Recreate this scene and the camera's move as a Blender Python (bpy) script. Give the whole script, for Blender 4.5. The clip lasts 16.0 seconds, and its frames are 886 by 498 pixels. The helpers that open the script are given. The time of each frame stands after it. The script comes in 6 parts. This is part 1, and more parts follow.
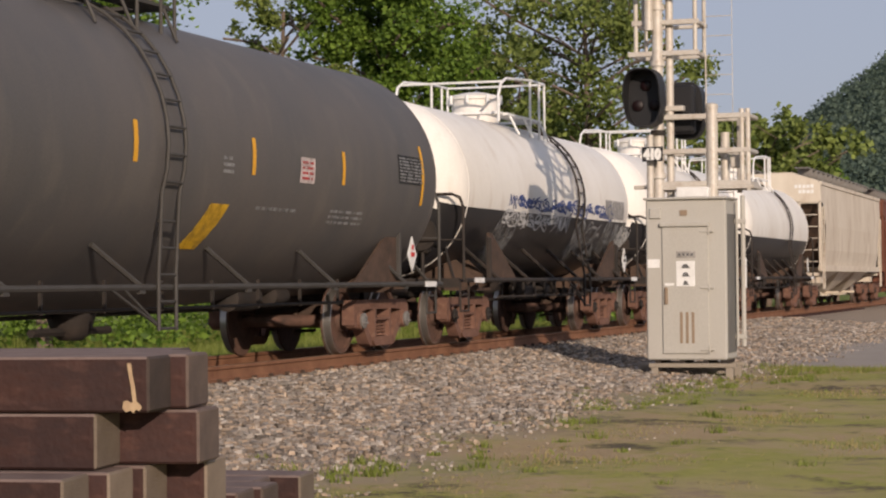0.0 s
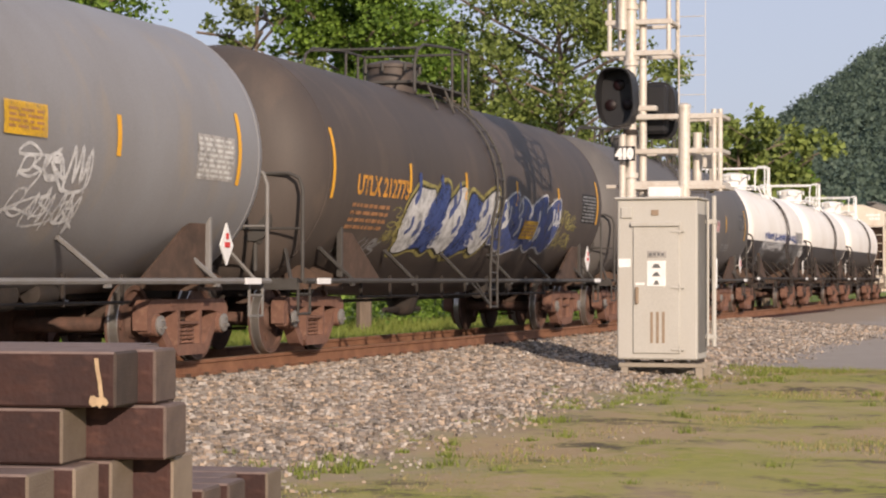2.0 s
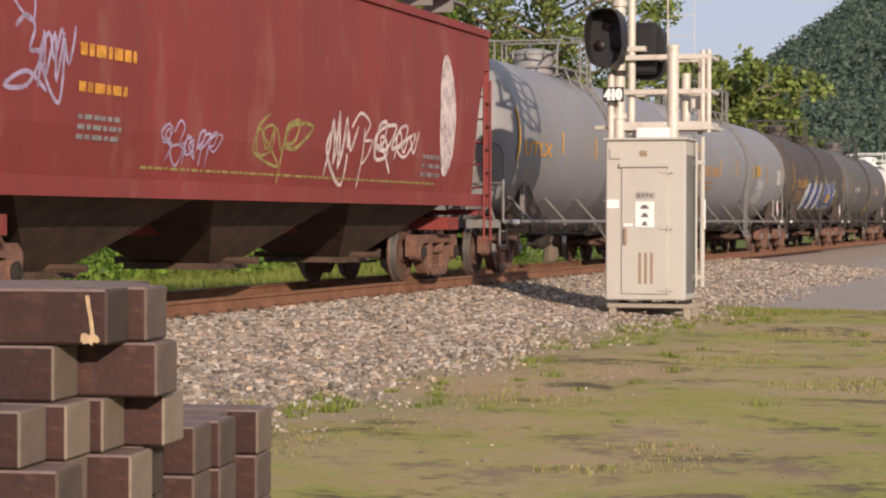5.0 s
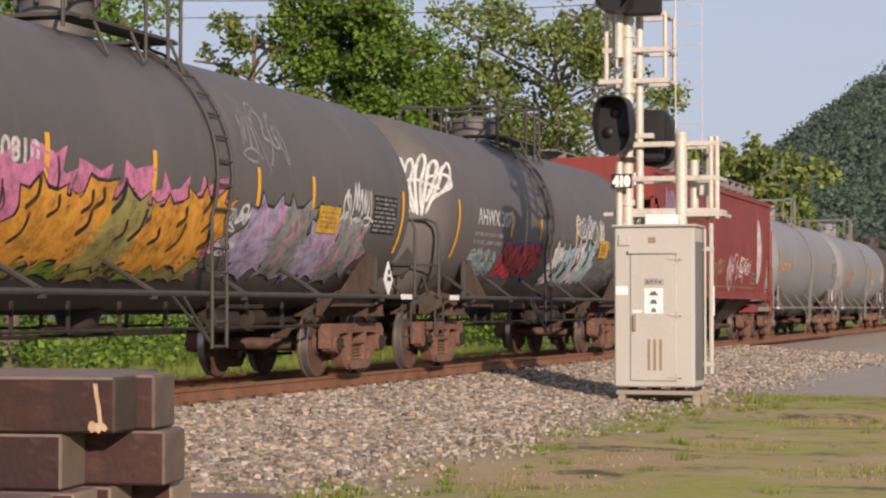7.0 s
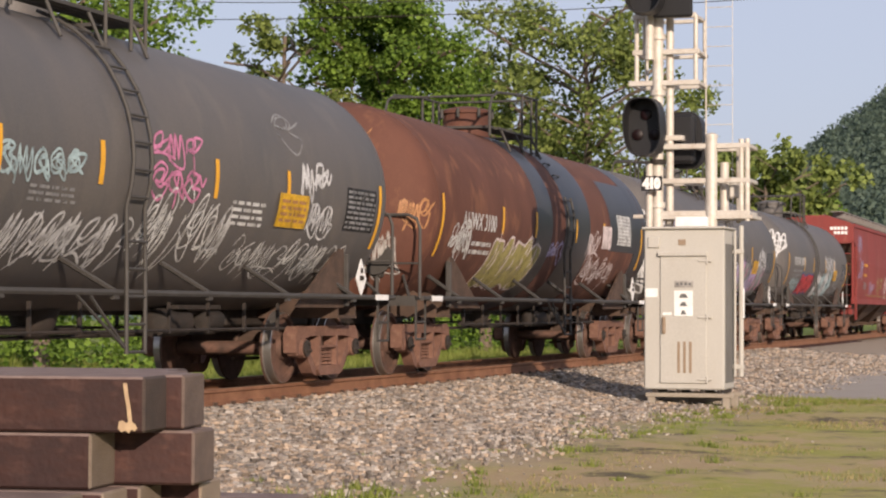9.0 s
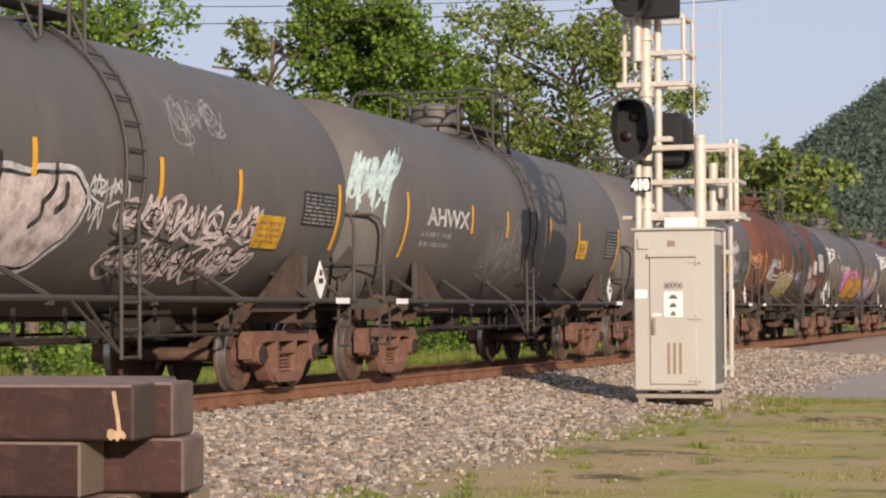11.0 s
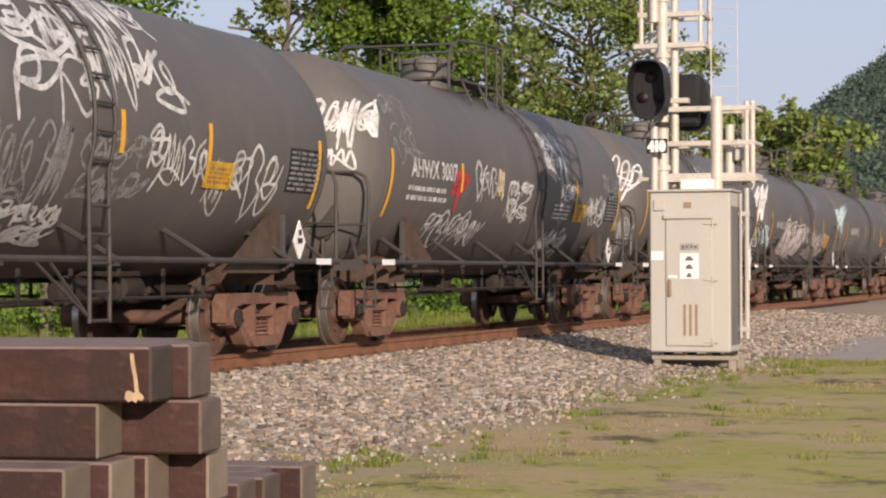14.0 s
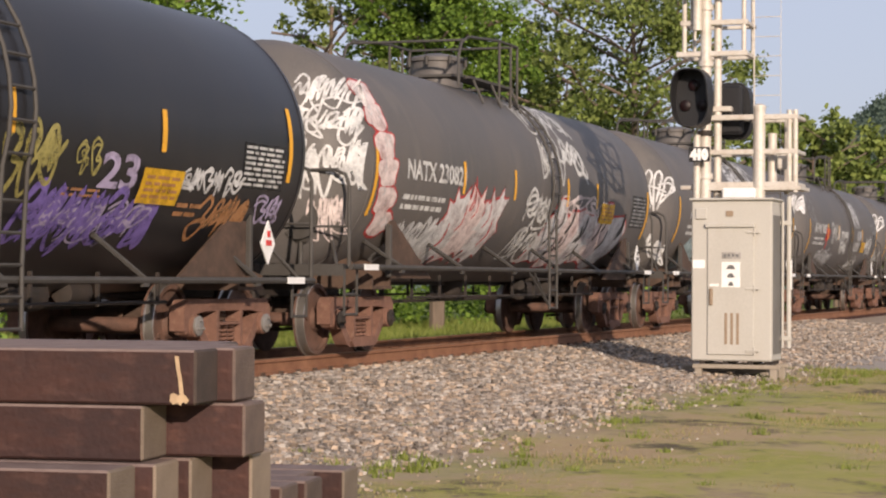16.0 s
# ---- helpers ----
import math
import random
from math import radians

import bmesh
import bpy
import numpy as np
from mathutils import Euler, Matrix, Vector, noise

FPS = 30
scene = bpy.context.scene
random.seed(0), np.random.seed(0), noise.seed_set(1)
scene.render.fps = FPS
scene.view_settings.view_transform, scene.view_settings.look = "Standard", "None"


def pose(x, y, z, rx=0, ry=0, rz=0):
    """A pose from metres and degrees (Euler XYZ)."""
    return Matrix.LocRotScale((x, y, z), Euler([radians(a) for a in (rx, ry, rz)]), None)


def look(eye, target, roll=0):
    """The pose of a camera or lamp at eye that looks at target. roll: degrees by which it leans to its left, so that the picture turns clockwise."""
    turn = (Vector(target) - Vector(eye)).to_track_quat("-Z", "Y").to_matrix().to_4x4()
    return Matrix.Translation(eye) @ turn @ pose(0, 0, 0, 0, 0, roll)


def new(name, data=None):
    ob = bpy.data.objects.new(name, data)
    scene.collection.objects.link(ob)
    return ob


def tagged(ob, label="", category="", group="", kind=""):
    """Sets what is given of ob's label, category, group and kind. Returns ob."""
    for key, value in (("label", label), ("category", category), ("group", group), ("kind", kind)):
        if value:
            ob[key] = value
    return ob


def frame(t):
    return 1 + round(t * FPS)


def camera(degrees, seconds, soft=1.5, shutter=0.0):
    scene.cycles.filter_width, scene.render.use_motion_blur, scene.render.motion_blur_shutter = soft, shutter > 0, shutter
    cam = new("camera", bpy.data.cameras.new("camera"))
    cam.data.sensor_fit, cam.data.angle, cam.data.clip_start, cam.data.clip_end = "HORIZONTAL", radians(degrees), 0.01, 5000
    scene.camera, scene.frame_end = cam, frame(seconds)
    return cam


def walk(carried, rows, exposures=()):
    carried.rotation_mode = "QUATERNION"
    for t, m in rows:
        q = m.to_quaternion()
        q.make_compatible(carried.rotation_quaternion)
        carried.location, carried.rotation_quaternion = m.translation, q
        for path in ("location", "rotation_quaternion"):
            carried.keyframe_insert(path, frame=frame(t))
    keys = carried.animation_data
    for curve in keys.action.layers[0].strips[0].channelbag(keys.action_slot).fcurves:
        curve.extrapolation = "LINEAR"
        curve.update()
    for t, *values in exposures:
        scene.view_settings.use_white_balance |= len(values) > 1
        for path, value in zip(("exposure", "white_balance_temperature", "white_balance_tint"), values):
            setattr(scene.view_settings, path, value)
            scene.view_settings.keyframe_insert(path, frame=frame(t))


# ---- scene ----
cam = camera(23.617, 16.0, soft=2.2)

# seconds, heading from the track's line, tilt, roll, sway along the track, height over the rails
PATH = [
    (0.0, 18.020, 0.886, -0.564, 0.000, 0.980),
    (0.5, 18.178, 0.440, -0.551, -0.000, 0.985),
    (1.0, 18.231, -0.118, -0.509, 0.011, 0.984),
    (1.5, 18.330, 0.019, -0.839, 0.034, 0.986),
    (2.0, 17.254, 0.796, 0.101, 0.019, 0.985),
    (2.5, 17.482, 0.651, 0.126, -0.010, 0.986),
    (3.0, 17.459, 0.641, 0.042, 0.012, 0.982),
    (3.5, 17.272, 0.233, 0.378, 0.019, 0.980),
    (3.7, 17.261, -0.309, 0.324, 0.018, 0.982),
    (5.8, 16.911, -0.809, 0.106, -0.010, 0.968),
    (6.0, 17.340, 0.194, -0.037, -0.003, 0.976),
    (6.5, 17.039, 1.775, -0.105, 0.010, 0.970),
    (7.0, 17.173, 1.562, 0.039, 0.003, 0.975),
    (7.5, 17.420, 2.438, 0.098, 0.012, 0.974),
    (8.0, 17.560, 1.980, 0.316, -0.011, 0.978),
    (8.5, 17.654, 2.327, 0.053, -0.006, 0.974),
    (9.0, 17.974, 1.613, 0.214, 0.003, 0.971),
    (9.2, 18.187, 1.541, -0.080, -0.018, 0.979),
    (11.3, 17.532, 1.626, -0.270, 0.018, 0.982),
    (11.5, 17.396, 1.398, -0.176, -0.002, 0.986),
    (12.0, 18.262, 1.481, -0.143, -0.009, 0.989),
    (12.5, 18.314, 1.452, 0.079, -0.028, 0.988),
    (13.0, 18.454, 1.035, -0.046, -0.004, 0.983),
    (13.5, 18.437, 0.780, -0.139, -0.010, 0.980),
    (14.0, 18.124, 0.618, -0.161, 0.005, 0.987),
    (14.5, 17.807, 0.777, -0.238, -0.011, 0.984),
    (15.0, 17.751, 0.627, 0.069, -0.006, 0.982),
    (15.5, 18.691, 0.815, 0.173, -0.011, 0.981),
    (16.0, 19.223, 0.793, 0.330, -0.029, 0.985),
]


def camera_row(t, heading, tilt, roll, sway, height):
    a, b = radians(heading), radians(tilt)
    way = Vector((math.cos(a) * math.cos(b), math.sin(a) * math.cos(b), math.sin(b)))
    eye = Vector((sway, 0, height))
    return t, look(eye, eye + way, roll)


walk(cam, [camera_row(*row) for row in PATH],
     [(0, -0.38), (0.5, 0.0), (2, 0.08), (3, -0.1), (3.5, -0.14), (6, 0.16), (6.5, 0.06), (8, -0.02), (9, 0.10), (16, 0.10)])

# ---- light ----
SUN_AZ, SUN_EL = 212.5, 16.0      # where the sun stands, from +x towards +y, and its height
world = bpy.data.worlds.new("evening_sky")
scene.world = world
world.use_nodes = True
sky = world.node_tree.nodes.new("ShaderNodeTexSky")
sky.sky_type = "NISHITA"
sky.sun_disc = False
sky.sun_elevation = radians(24)
sky.sun_rotation = radians(90 - SUN_AZ)
sky.dust_density = 2.2
sky.ozone_density = 5.0
sky.air_density = 1.0
background = world.node_tree.nodes["Background"]
background.inputs["Strength"].default_value = 0.085
haze = world.node_tree.nodes.new("ShaderNodeMix")
haze.data_type = "RGBA"
haze.inputs["Factor"].default_value = 0.62                 # thin even evening haze over the clear sky
haze.inputs["B"].default_value = (8.2, 8.3, 9.9, 1)
world.node_tree.links.new(sky.outputs["Color"], haze.inputs["A"])
world.node_tree.links.new(haze.outputs["Result"], background.inputs["Color"])
sun = new("sun", bpy.data.lights.new("sun", "SUN"))
sun.data.energy = 5.2
sun.data.angle = radians(0.6)
sun.data.color = (1.0, 0.81, 0.65)
sun_way = Vector((math.cos(radians(SUN_AZ)) * math.cos(radians(SUN_EL)), math.sin(radians(SUN_AZ)) * math.cos(radians(SUN_EL)), math.sin(radians(SUN_EL))))
sun.matrix_world = look(sun_way * 60, (0, 0, 0))

TRACK_Y = 11.15                   # the track's middle line
SPEED = 15.45                     # metres a second, along +x
TANK_R, TANK_Z = 1.55, 2.48         # the shorter cars
LONG_R, LONG_Z = 1.61, 2.45         # the longer cars


# ---- materials ----
def material(name, colour, rough=0.7, metal=0.0, second=None, scale=3.0, amount=0.5, grain=60.0, bump=0.15, streak=1.0, third=None, spots=0.0, spec=0.3):
    """Two-scale paint or stone: broad stains towards second, fine grain, flecks of third."""
    mat = bpy.data.materials.new(name)
    mat.use_nodes = True
    nt = mat.node_tree
    bsdf = nt.nodes["Principled BSDF"]
    bsdf.inputs["Roughness"].default_value = rough
    bsdf.inputs["Metallic"].default_value = metal
    bsdf.inputs["Specular IOR Level"].default_value = spec
    second = second or tuple(c * 0.7 for c in colour)
    co = nt.nodes.new("ShaderNodeTexCoord")
    mp = nt.nodes.new("ShaderNodeMapping")
    mp.inputs["Scale"].default_value = (1, 1, 1 / streak)
    nt.links.new(co.outputs["Object"], mp.inputs["Vector"])
    broad = nt.nodes.new("ShaderNodeTexNoise")
    broad.inputs["Scale"].default_value = scale
    broad.inputs["Detail"].default_value = 6
    broad.inputs["Roughness"].default_value = 0.62
    nt.links.new(mp.outputs["Vector"], broad.inputs["Vector"])
    fine = nt.nodes.new("ShaderNodeTexNoise")
    fine.inputs["Scale"].default_value = grain
    fine.inputs["Detail"].default_value = 3
    nt.links.new(co.outputs["Object"], fine.inputs["Vector"])
    ramp = nt.nodes.new("ShaderNodeMapRange")
    ramp.inputs["From Min"].default_value, ramp.inputs["From Max"].default_value = 0.35, 0.7
    ramp.inputs["To Max"].default_value = amount
    nt.links.new(broad.outputs["Fac"], ramp.inputs["Value"])
    mix = nt.nodes.new("ShaderNodeMix")
    mix.data_type = "RGBA"
    mix.inputs["A"].default_value, mix.inputs["B"].default_value = (*colour, 1), (*second, 1)
    nt.links.new(ramp.outputs["Result"], mix.inputs["Factor"])
    last = mix
    if third:
        flecks = nt.nodes.new("ShaderNodeMapRange")
        flecks.inputs["From Min"].default_value, flecks.inputs["From Max"].default_value = 0.56, 0.66
        flecks.inputs["To Max"].default_value = spots or 0.7
        patches = nt.nodes.new("ShaderNodeTexNoise")
        patches.inputs["Scale"].default_value = scale * 2.7
        patches.inputs["Detail"].default_value = 8
        nt.links.new(mp.outputs["Vector"], patches.inputs["Vector"])
        nt.links.new(patches.outputs["Fac"], flecks.inputs["Value"])
        extra = nt.nodes.new("ShaderNodeMix")
        extra.data_type = "RGBA"
        extra.inputs["B"].default_value = (*third, 1)
        nt.links.new(flecks.outputs["Result"], extra.inputs["Factor"])
        nt.links.new(last.outputs["Result"], extra.inputs["A"])
        last = extra
    tone = nt.nodes.new("ShaderNodeMapRange")
    tone.inputs["To Min"].default_value, tone.inputs["To Max"].default_value = 0.82, 1.18
    nt.links.new(fine.outputs["Fac"], tone.inputs["Value"])
    dim = nt.nodes.new("ShaderNodeMix")
    dim.data_type, dim.blend_type = "RGBA", "MULTIPLY"
    dim.inputs["Factor"].default_value = 1
    nt.links.new(last.outputs["Result"], dim.inputs["A"])
    nt.links.new(tone.outputs["Result"], dim.inputs["B"])
    nt.links.new(dim.outputs["Result"], bsdf.inputs["Base Color"])
    if bump:
        b = nt.nodes.new("ShaderNodeBump")
        b.inputs["Strength"].default_value = bump
        b.inputs["Distance"].default_value = 0.01
        nt.links.new(fine.outputs["Fac"], b.inputs["Height"])
        nt.links.new(b.outputs["Normal"], bsdf.inputs["Normal"])
    return mat


def random_tint(mat, low, high):
    """Vary a material from piece to piece."""
    nt = mat.node_tree
    bsdf = nt.nodes["Principled BSDF"]
    was = bsdf.inputs["Base Color"].links[0].from_socket
    info = nt.nodes.new("ShaderNodeObjectInfo")
    geo = nt.nodes.new("ShaderNodeNewGeometry")
    add = nt.nodes.new("ShaderNodeMath")
    add.operation = "ADD"
    wrap = nt.nodes.new("ShaderNodeMath")
    wrap.operation = "FRACT"
    span = nt.nodes.new("ShaderNodeMapRange")
    span.inputs["To Min"].default_value, span.inputs["To Max"].default_value = low, high
    mul = nt.nodes.new("ShaderNodeMix")
    mul.data_type, mul.blend_type = "RGBA", "MULTIPLY"
    mul.inputs["Factor"].default_value = 1
    nt.links.new(info.outputs["Random"], add.inputs[0])
    nt.links.new(geo.outputs["Random Per Island"], add.inputs[1])
    nt.links.new(add.outputs[0], wrap.inputs[0])
    nt.links.new(wrap.outputs[0], span.inputs["Value"])
    nt.links.new(was, mul.inputs["A"])
    nt.links.new(span.outputs["Result"], mul.inputs["B"])
    nt.links.new(mul.outputs["Result"], bsdf.inputs["Base Color"])
    return mat


TANK_GREY = material("tank_dark_grey", (0.085, 0.082, 0.082), 0.55, second=(0.12, 0.105, 0.095), scale=0.8, amount=0.8, third=(0.16, 0.14, 0.12), spots=0.25, grain=45, streak=3, bump=0.05)
TANK_BLACK = material("tank_black", (0.012, 0.012, 0.015), 0.36, second=(0.02, 0.019, 0.02), scale=0.8, amount=0.8, third=(0.035, 0.028, 0.025), spots=0.15, streak=3, bump=0.04)
TANK_BROWN = material("tank_brown_black", (0.055, 0.046, 0.042), 0.6, second=(0.085, 0.066, 0.055), scale=0.8, amount=0.8, third=(0.12, 0.09, 0.07), spots=0.3, streak=3, bump=0.05)
TANK_SILVER = material("tank_light_grey", (0.235, 0.235, 0.245), 0.5, second=(0.18, 0.17, 0.165), scale=0.7, amount=0.7, third=(0.30, 0.24, 0.17), spots=0.3, streak=3, bump=0.04)
TANK_WHITE = material("tank_white", (0.78, 0.76, 0.72), 0.5, second=(0.62, 0.58, 0.52), scale=0.8, amount=0.6, third=(0.45, 0.36, 0.27), spots=0.25, streak=3, bump=0.04)
TANK_RUST = material("tank_rust", (0.118, 0.05, 0.034), 0.8, second=(0.075, 0.032, 0.023), scale=1.3, amount=0.9, third=(0.20, 0.09, 0.05), spots=0.5, streak=2, bump=0.12)
TAR_BLACK = material("tar_black", (0.02, 0.021, 0.026), 0.38, second=(0.04, 0.036, 0.034), scale=1.2, amount=0.7, bump=0.05)
HOPPER_RED = material("hopper_red", (0.23, 0.04, 0.035), 0.6, second=(0.16, 0.035, 0.03), scale=0.8, amount=0.8, third=(0.28, 0.12, 0.09), spots=0.3, streak=3, bump=0.06)
HOPPER_TAN = material("hopper_tan", (0.62, 0.56, 0.47), 0.65, second=(0.45, 0.38, 0.30), scale=0.8, amount=0.7, third=(0.3, 0.2, 0.13), spots=0.35, streak=3)
HOPPER_BROWN = material("hopper_brown", (0.17, 0.065, 0.04), 0.7, scale=0.8, amount=0.7, streak=3)
RUSTY_IRON = material("rusty_iron", (0.20, 0.105, 0.075), 0.85, second=(0.11, 0.06, 0.045), scale=5, amount=0.9, third=(0.23, 0.14, 0.10), spots=0.4, bump=0.3)
SADDLE_BROWN = material("grimy_brown_steel", (0.095, 0.06, 0.043), 0.8, second=(0.035, 0.025, 0.02), scale=3, amount=0.8, third=(0.14, 0.085, 0.06), spots=0.3, bump=0.2)
DARK_IRON = material("grimy_iron", (0.024, 0.021, 0.019), 0.75, second=(0.05, 0.037, 0.03), scale=4, amount=0.8, bump=0.25)
TRIM_GREY = material("weathered_grey_trim", (0.062, 0.058, 0.054), 0.65, second=(0.04, 0.035, 0.03), scale=4, amount=0.7, bump=0.15)
WHEEL_RUST = material("wheel_rust", (0.135, 0.075, 0.055), 0.8, second=(0.05, 0.034, 0.028), scale=6, amount=0.9, bump=0.2)
TREAD = material("worn_tread", (0.42, 0.39, 0.36), 0.32, metal=0.85, scale=9, amount=0.4, bump=0.05)
RAIL_RUST = material("rail_rust", (0.25, 0.125, 0.07), 0.85, second=(0.13, 0.055, 0.032), scale=3, amount=0.8, third=(0.26, 0.13, 0.07), spots=0.4, bump=0.2)
RAIL_TOP = material("rail_top", (0.34, 0.22, 0.15), 0.4, metal=0.6, scale=8, bump=0.05)
YELLOW = material("yellow_reflector", (0.72, 0.37, 0.025), 0.5, second=(0.55, 0.28, 0.03), scale=6, amount=0.5, bump=0)
STEEL_GREY = material("painted_grey_steel", (0.19, 0.185, 0.18), 0.6, second=(0.15, 0.13, 0.11), scale=4, amount=0.6)
WHITE_PAINT = material("white_paint", (0.76, 0.76, 0.75), 0.6, second=(0.58, 0.57, 0.55), scale=6, amount=0.6, bump=0)
CABINET = material("cabinet_beige", (0.43, 0.415, 0.38), 0.55, second=(0.365, 0.345, 0.31), scale=1.6, amount=0.5, third=(0.38, 0.33, 0.27), spots=0.12, streak=3, bump=0.04)
ALUMINIUM = material("weathered_aluminium", (0.56, 0.53, 0.48), 0.5, metal=0.15, second=(0.42, 0.36, 0.30), scale=5, amount=0.6, third=(0.33, 0.24, 0.17), spots=0.3, bump=0.08)
SIGNAL_BLACK = material("signal_black", (0.018, 0.018, 0.02), 0.5, scale=5, bump=0.05)
TIE_WOOD = random_tint(material("creosoted_wood", (0.054, 0.023, 0.018), 0.7, second=(0.028, 0.017, 0.018), scale=3, amount=0.9, third=(0.10, 0.050, 0.04), spots=0.35, grain=35, streak=0.35, bump=0.4), 0.75, 1.3)
TIE_END = random_tint(material("sawn_end_grain", (0.085, 0.062, 0.052), 0.85, second=(0.05, 0.038, 0.034), scale=9, amount=0.8, grain=120, bump=0.4), 0.55, 1.9)
# worn sleeper tops, with grazing sunlight painted in as a paler colour
TIE_TOP = material("worn_sunlit_wood_top", (0.21, 0.155, 0.135), 0.8, second=(0.12, 0.08, 0.07), scale=4, amount=0.8, grain=60, streak=0.35, bump=0.3)
TIE_END_PALE = random_tint(material("pale_sawn_end_grain", (0.22, 0.175, 0.135), 0.85, second=(0.17, 0.13, 0.10), scale=9, amount=0.8, grain=120, bump=0.4), 0.7, 1.15)


# ---- mesh tools ----
class Shape:
    """Collects vertices and faces for one mesh."""

    def __init__(self):
        self.v, self.f, self.m = [], [], []

    def add(self, verts, faces, mat=0):
        n = len(self.v)
        self.v += [tuple(p) for p in verts]
        self.f += [tuple(n + i for i in face) for face in faces]
        self.m += [mat] * len(faces)
        return self

    def box(self, cx, cy, cz, sx, sy, sz, mat=0, turn=None, bevel=0.0):
        b = min(bevel, sx / 2.5, sy / 2.5, sz / 2.5)
        x, y, z = sx / 2, sy / 2, sz / 2
        if b <= 0:
            vs = [Vector((i * x, j * y, k * z)) for k in (-1, 1) for i, j in ((-1, -1), (1, -1), (1, 1), (-1, 1))]
            fs = [(3, 2, 1, 0), (4, 5, 6, 7), (0, 1, 5, 4), (1, 2, 6, 5), (2, 3, 7, 6), (3, 0, 4, 7)]
        else:
            ring = [(-x + b, -y), (x - b, -y), (x, -y + b), (x, y - b), (x - b, y), (-x + b, y), (-x, y - b), (-x, -y + b)]
            inner = [(-x + b, -y + b), (x - b, -y + b), (x - b, -y + b), (x - b, y - b), (x - b, y - b), (-x + b, y - b), (-x + b, y - b), (-x + b, -y + b)]
            levels = [(-z, inner), (-z + b, ring), (z - b, ring), (z, inner)]
            vs = [Vector((p[0], p[1], h)) for h, r in levels for p in r]
            fs = [tuple(reversed(range(8))), tuple(range(24, 32))]
            for k in range(3):
                fs += [(8 * k + i, 8 * k + (i + 1) % 8, 8 * k + 8 + (i + 1) % 8, 8 * k + 8 + i) for i in range(8)]
        if turn is not None:
            vs = [turn @ p for p in vs]
        return self.add([(p[0] + cx, p[1] + cy, p[2] + cz) for p in vs], fs, mat)

    def tube(self, points, r, n=6, mat=0, closed=False):
        pts = [Vector(p) for p in points]
        vs, last = [], None
        for i, p in enumerate(pts):
            a = pts[i - 1] if i else pts[0]
            b = pts[i + 1] if i + 1 < len(pts) else pts[-1]
            d = (b - a).normalized()
            side = d.cross(Vector((0, 0, 1))) if last is None else last - d * last.dot(d)
            if side.length < 1e-4:
                side = d.cross(Vector((0, 1, 0)))
            side.normalize()
            last = side
            up = side.cross(d)
            vs += [p + (side * math.cos(2 * math.pi * k / n) + up * math.sin(2 * math.pi * k / n)) * r for k in range(n)]
        fs = []
        for i in range(len(pts) - 1):
            fs += [(i * n + k, i * n + (k + 1) % n, (i + 1) * n + (k + 1) % n, (i + 1) * n + k) for k in range(n)]
        fs += [tuple(reversed(range(n))), tuple((len(pts) - 1) * n + k for k in range(n))]
        return self.add(vs, fs, mat)

    def lathe(self, profile, axis, centre=(0, 0, 0), n=24, mat=0, mats=None):
        """profile: (along, radius) pairs; axis 'x', 'y' or 'z'."""
        vs, fs = [], []
        for a, r in profile:
            for k in range(n):
                c, s = r * math.cos(2 * math.pi * k / n), r * math.sin(2 * math.pi * k / n)
                p = {"x": (a, c, s), "y": (s, a, c), "z": (c, s, a)}[axis]
                vs.append((p[0] + centre[0], p[1] + centre[1], p[2] + centre[2]))
        base = len(self.v)
        self.v += vs
        for i in range(len(profile) - 1):
            for k in range(n):
                self.f.append((base + i * n + k, base + i * n + (k + 1) % n, base + (i + 1) * n + (k + 1) % n, base + (i + 1) * n + k))
                self.m.append(mats[i] if mats else mat)
        if profile[0][1] > 0.001:
            self.f.append(tuple(base + k for k in reversed(range(n))))
            self.m.append(mats[0] if mats else mat)
        if profile[-1][1] > 0.001:
            self.f.append(tuple(base + (len(profile) - 1) * n + k for k in range(n)))
            self.m.append(mats[-1] if mats else mat)
        return self

    def prism(self, outline, axis, lo, hi, mat=0):
        """A plane outline drawn out along an axis; outline in the other two, in their order."""
        def at(p, a):
            return {"x": (a, p[0], p[1]), "y": (p[0], a, p[1]), "z": (p[0], p[1], a)}[axis]
        n = len(outline)
        vs = [at(p, lo) for p in outline] + [at(p, hi) for p in outline]
        fs = [tuple(range(n)), tuple(reversed(range(n, 2 * n)))] + [((i + 1) % n, i, n + i, n + (i + 1) % n) for i in range(n)]
        return self.add(vs, fs, mat)

    def mesh(self, name, mats, smooth=False):
        me = bpy.data.meshes.new(name)
        me.from_pydata(self.v, [], self.f)
        for m in mats if isinstance(mats, (list, tuple)) else [mats]:
            me.materials.append(m)
        me.polygons.foreach_set("material_index", self.m)
        bm = bmesh.new()
        bm.from_mesh(me)
        bmesh.ops.recalc_face_normals(bm, faces=bm.faces[:])
        bm.to_mesh(me)
        bm.free()
        if smooth:
            me.polygons.foreach_set("use_smooth", [True] * len(me.polygons))
            me.set_sharp_from_angle(angle=radians(38))
        return me


def part(name, shape, mats, parent, label="", smooth=True, at=None):
    """One mesh object under a thing or a part; shape may be a finished mesh."""
    me = shape if isinstance(shape, bpy.types.Mesh) else shape.mesh(name, mats, smooth)
    ob = new(name, me)
    ob.parent = parent
    if at is not None:
        ob.location = at
    return tagged(ob, label)


def thing(name, label, category, at=(0, 0, 0), group="", kind="", turn=0.0):
    ob = new(name)
    ob.empty_display_size = 0.2
    ob.matrix_basis = pose(*at, 0, 0, turn)
    return tagged(ob, label, category, group, kind)


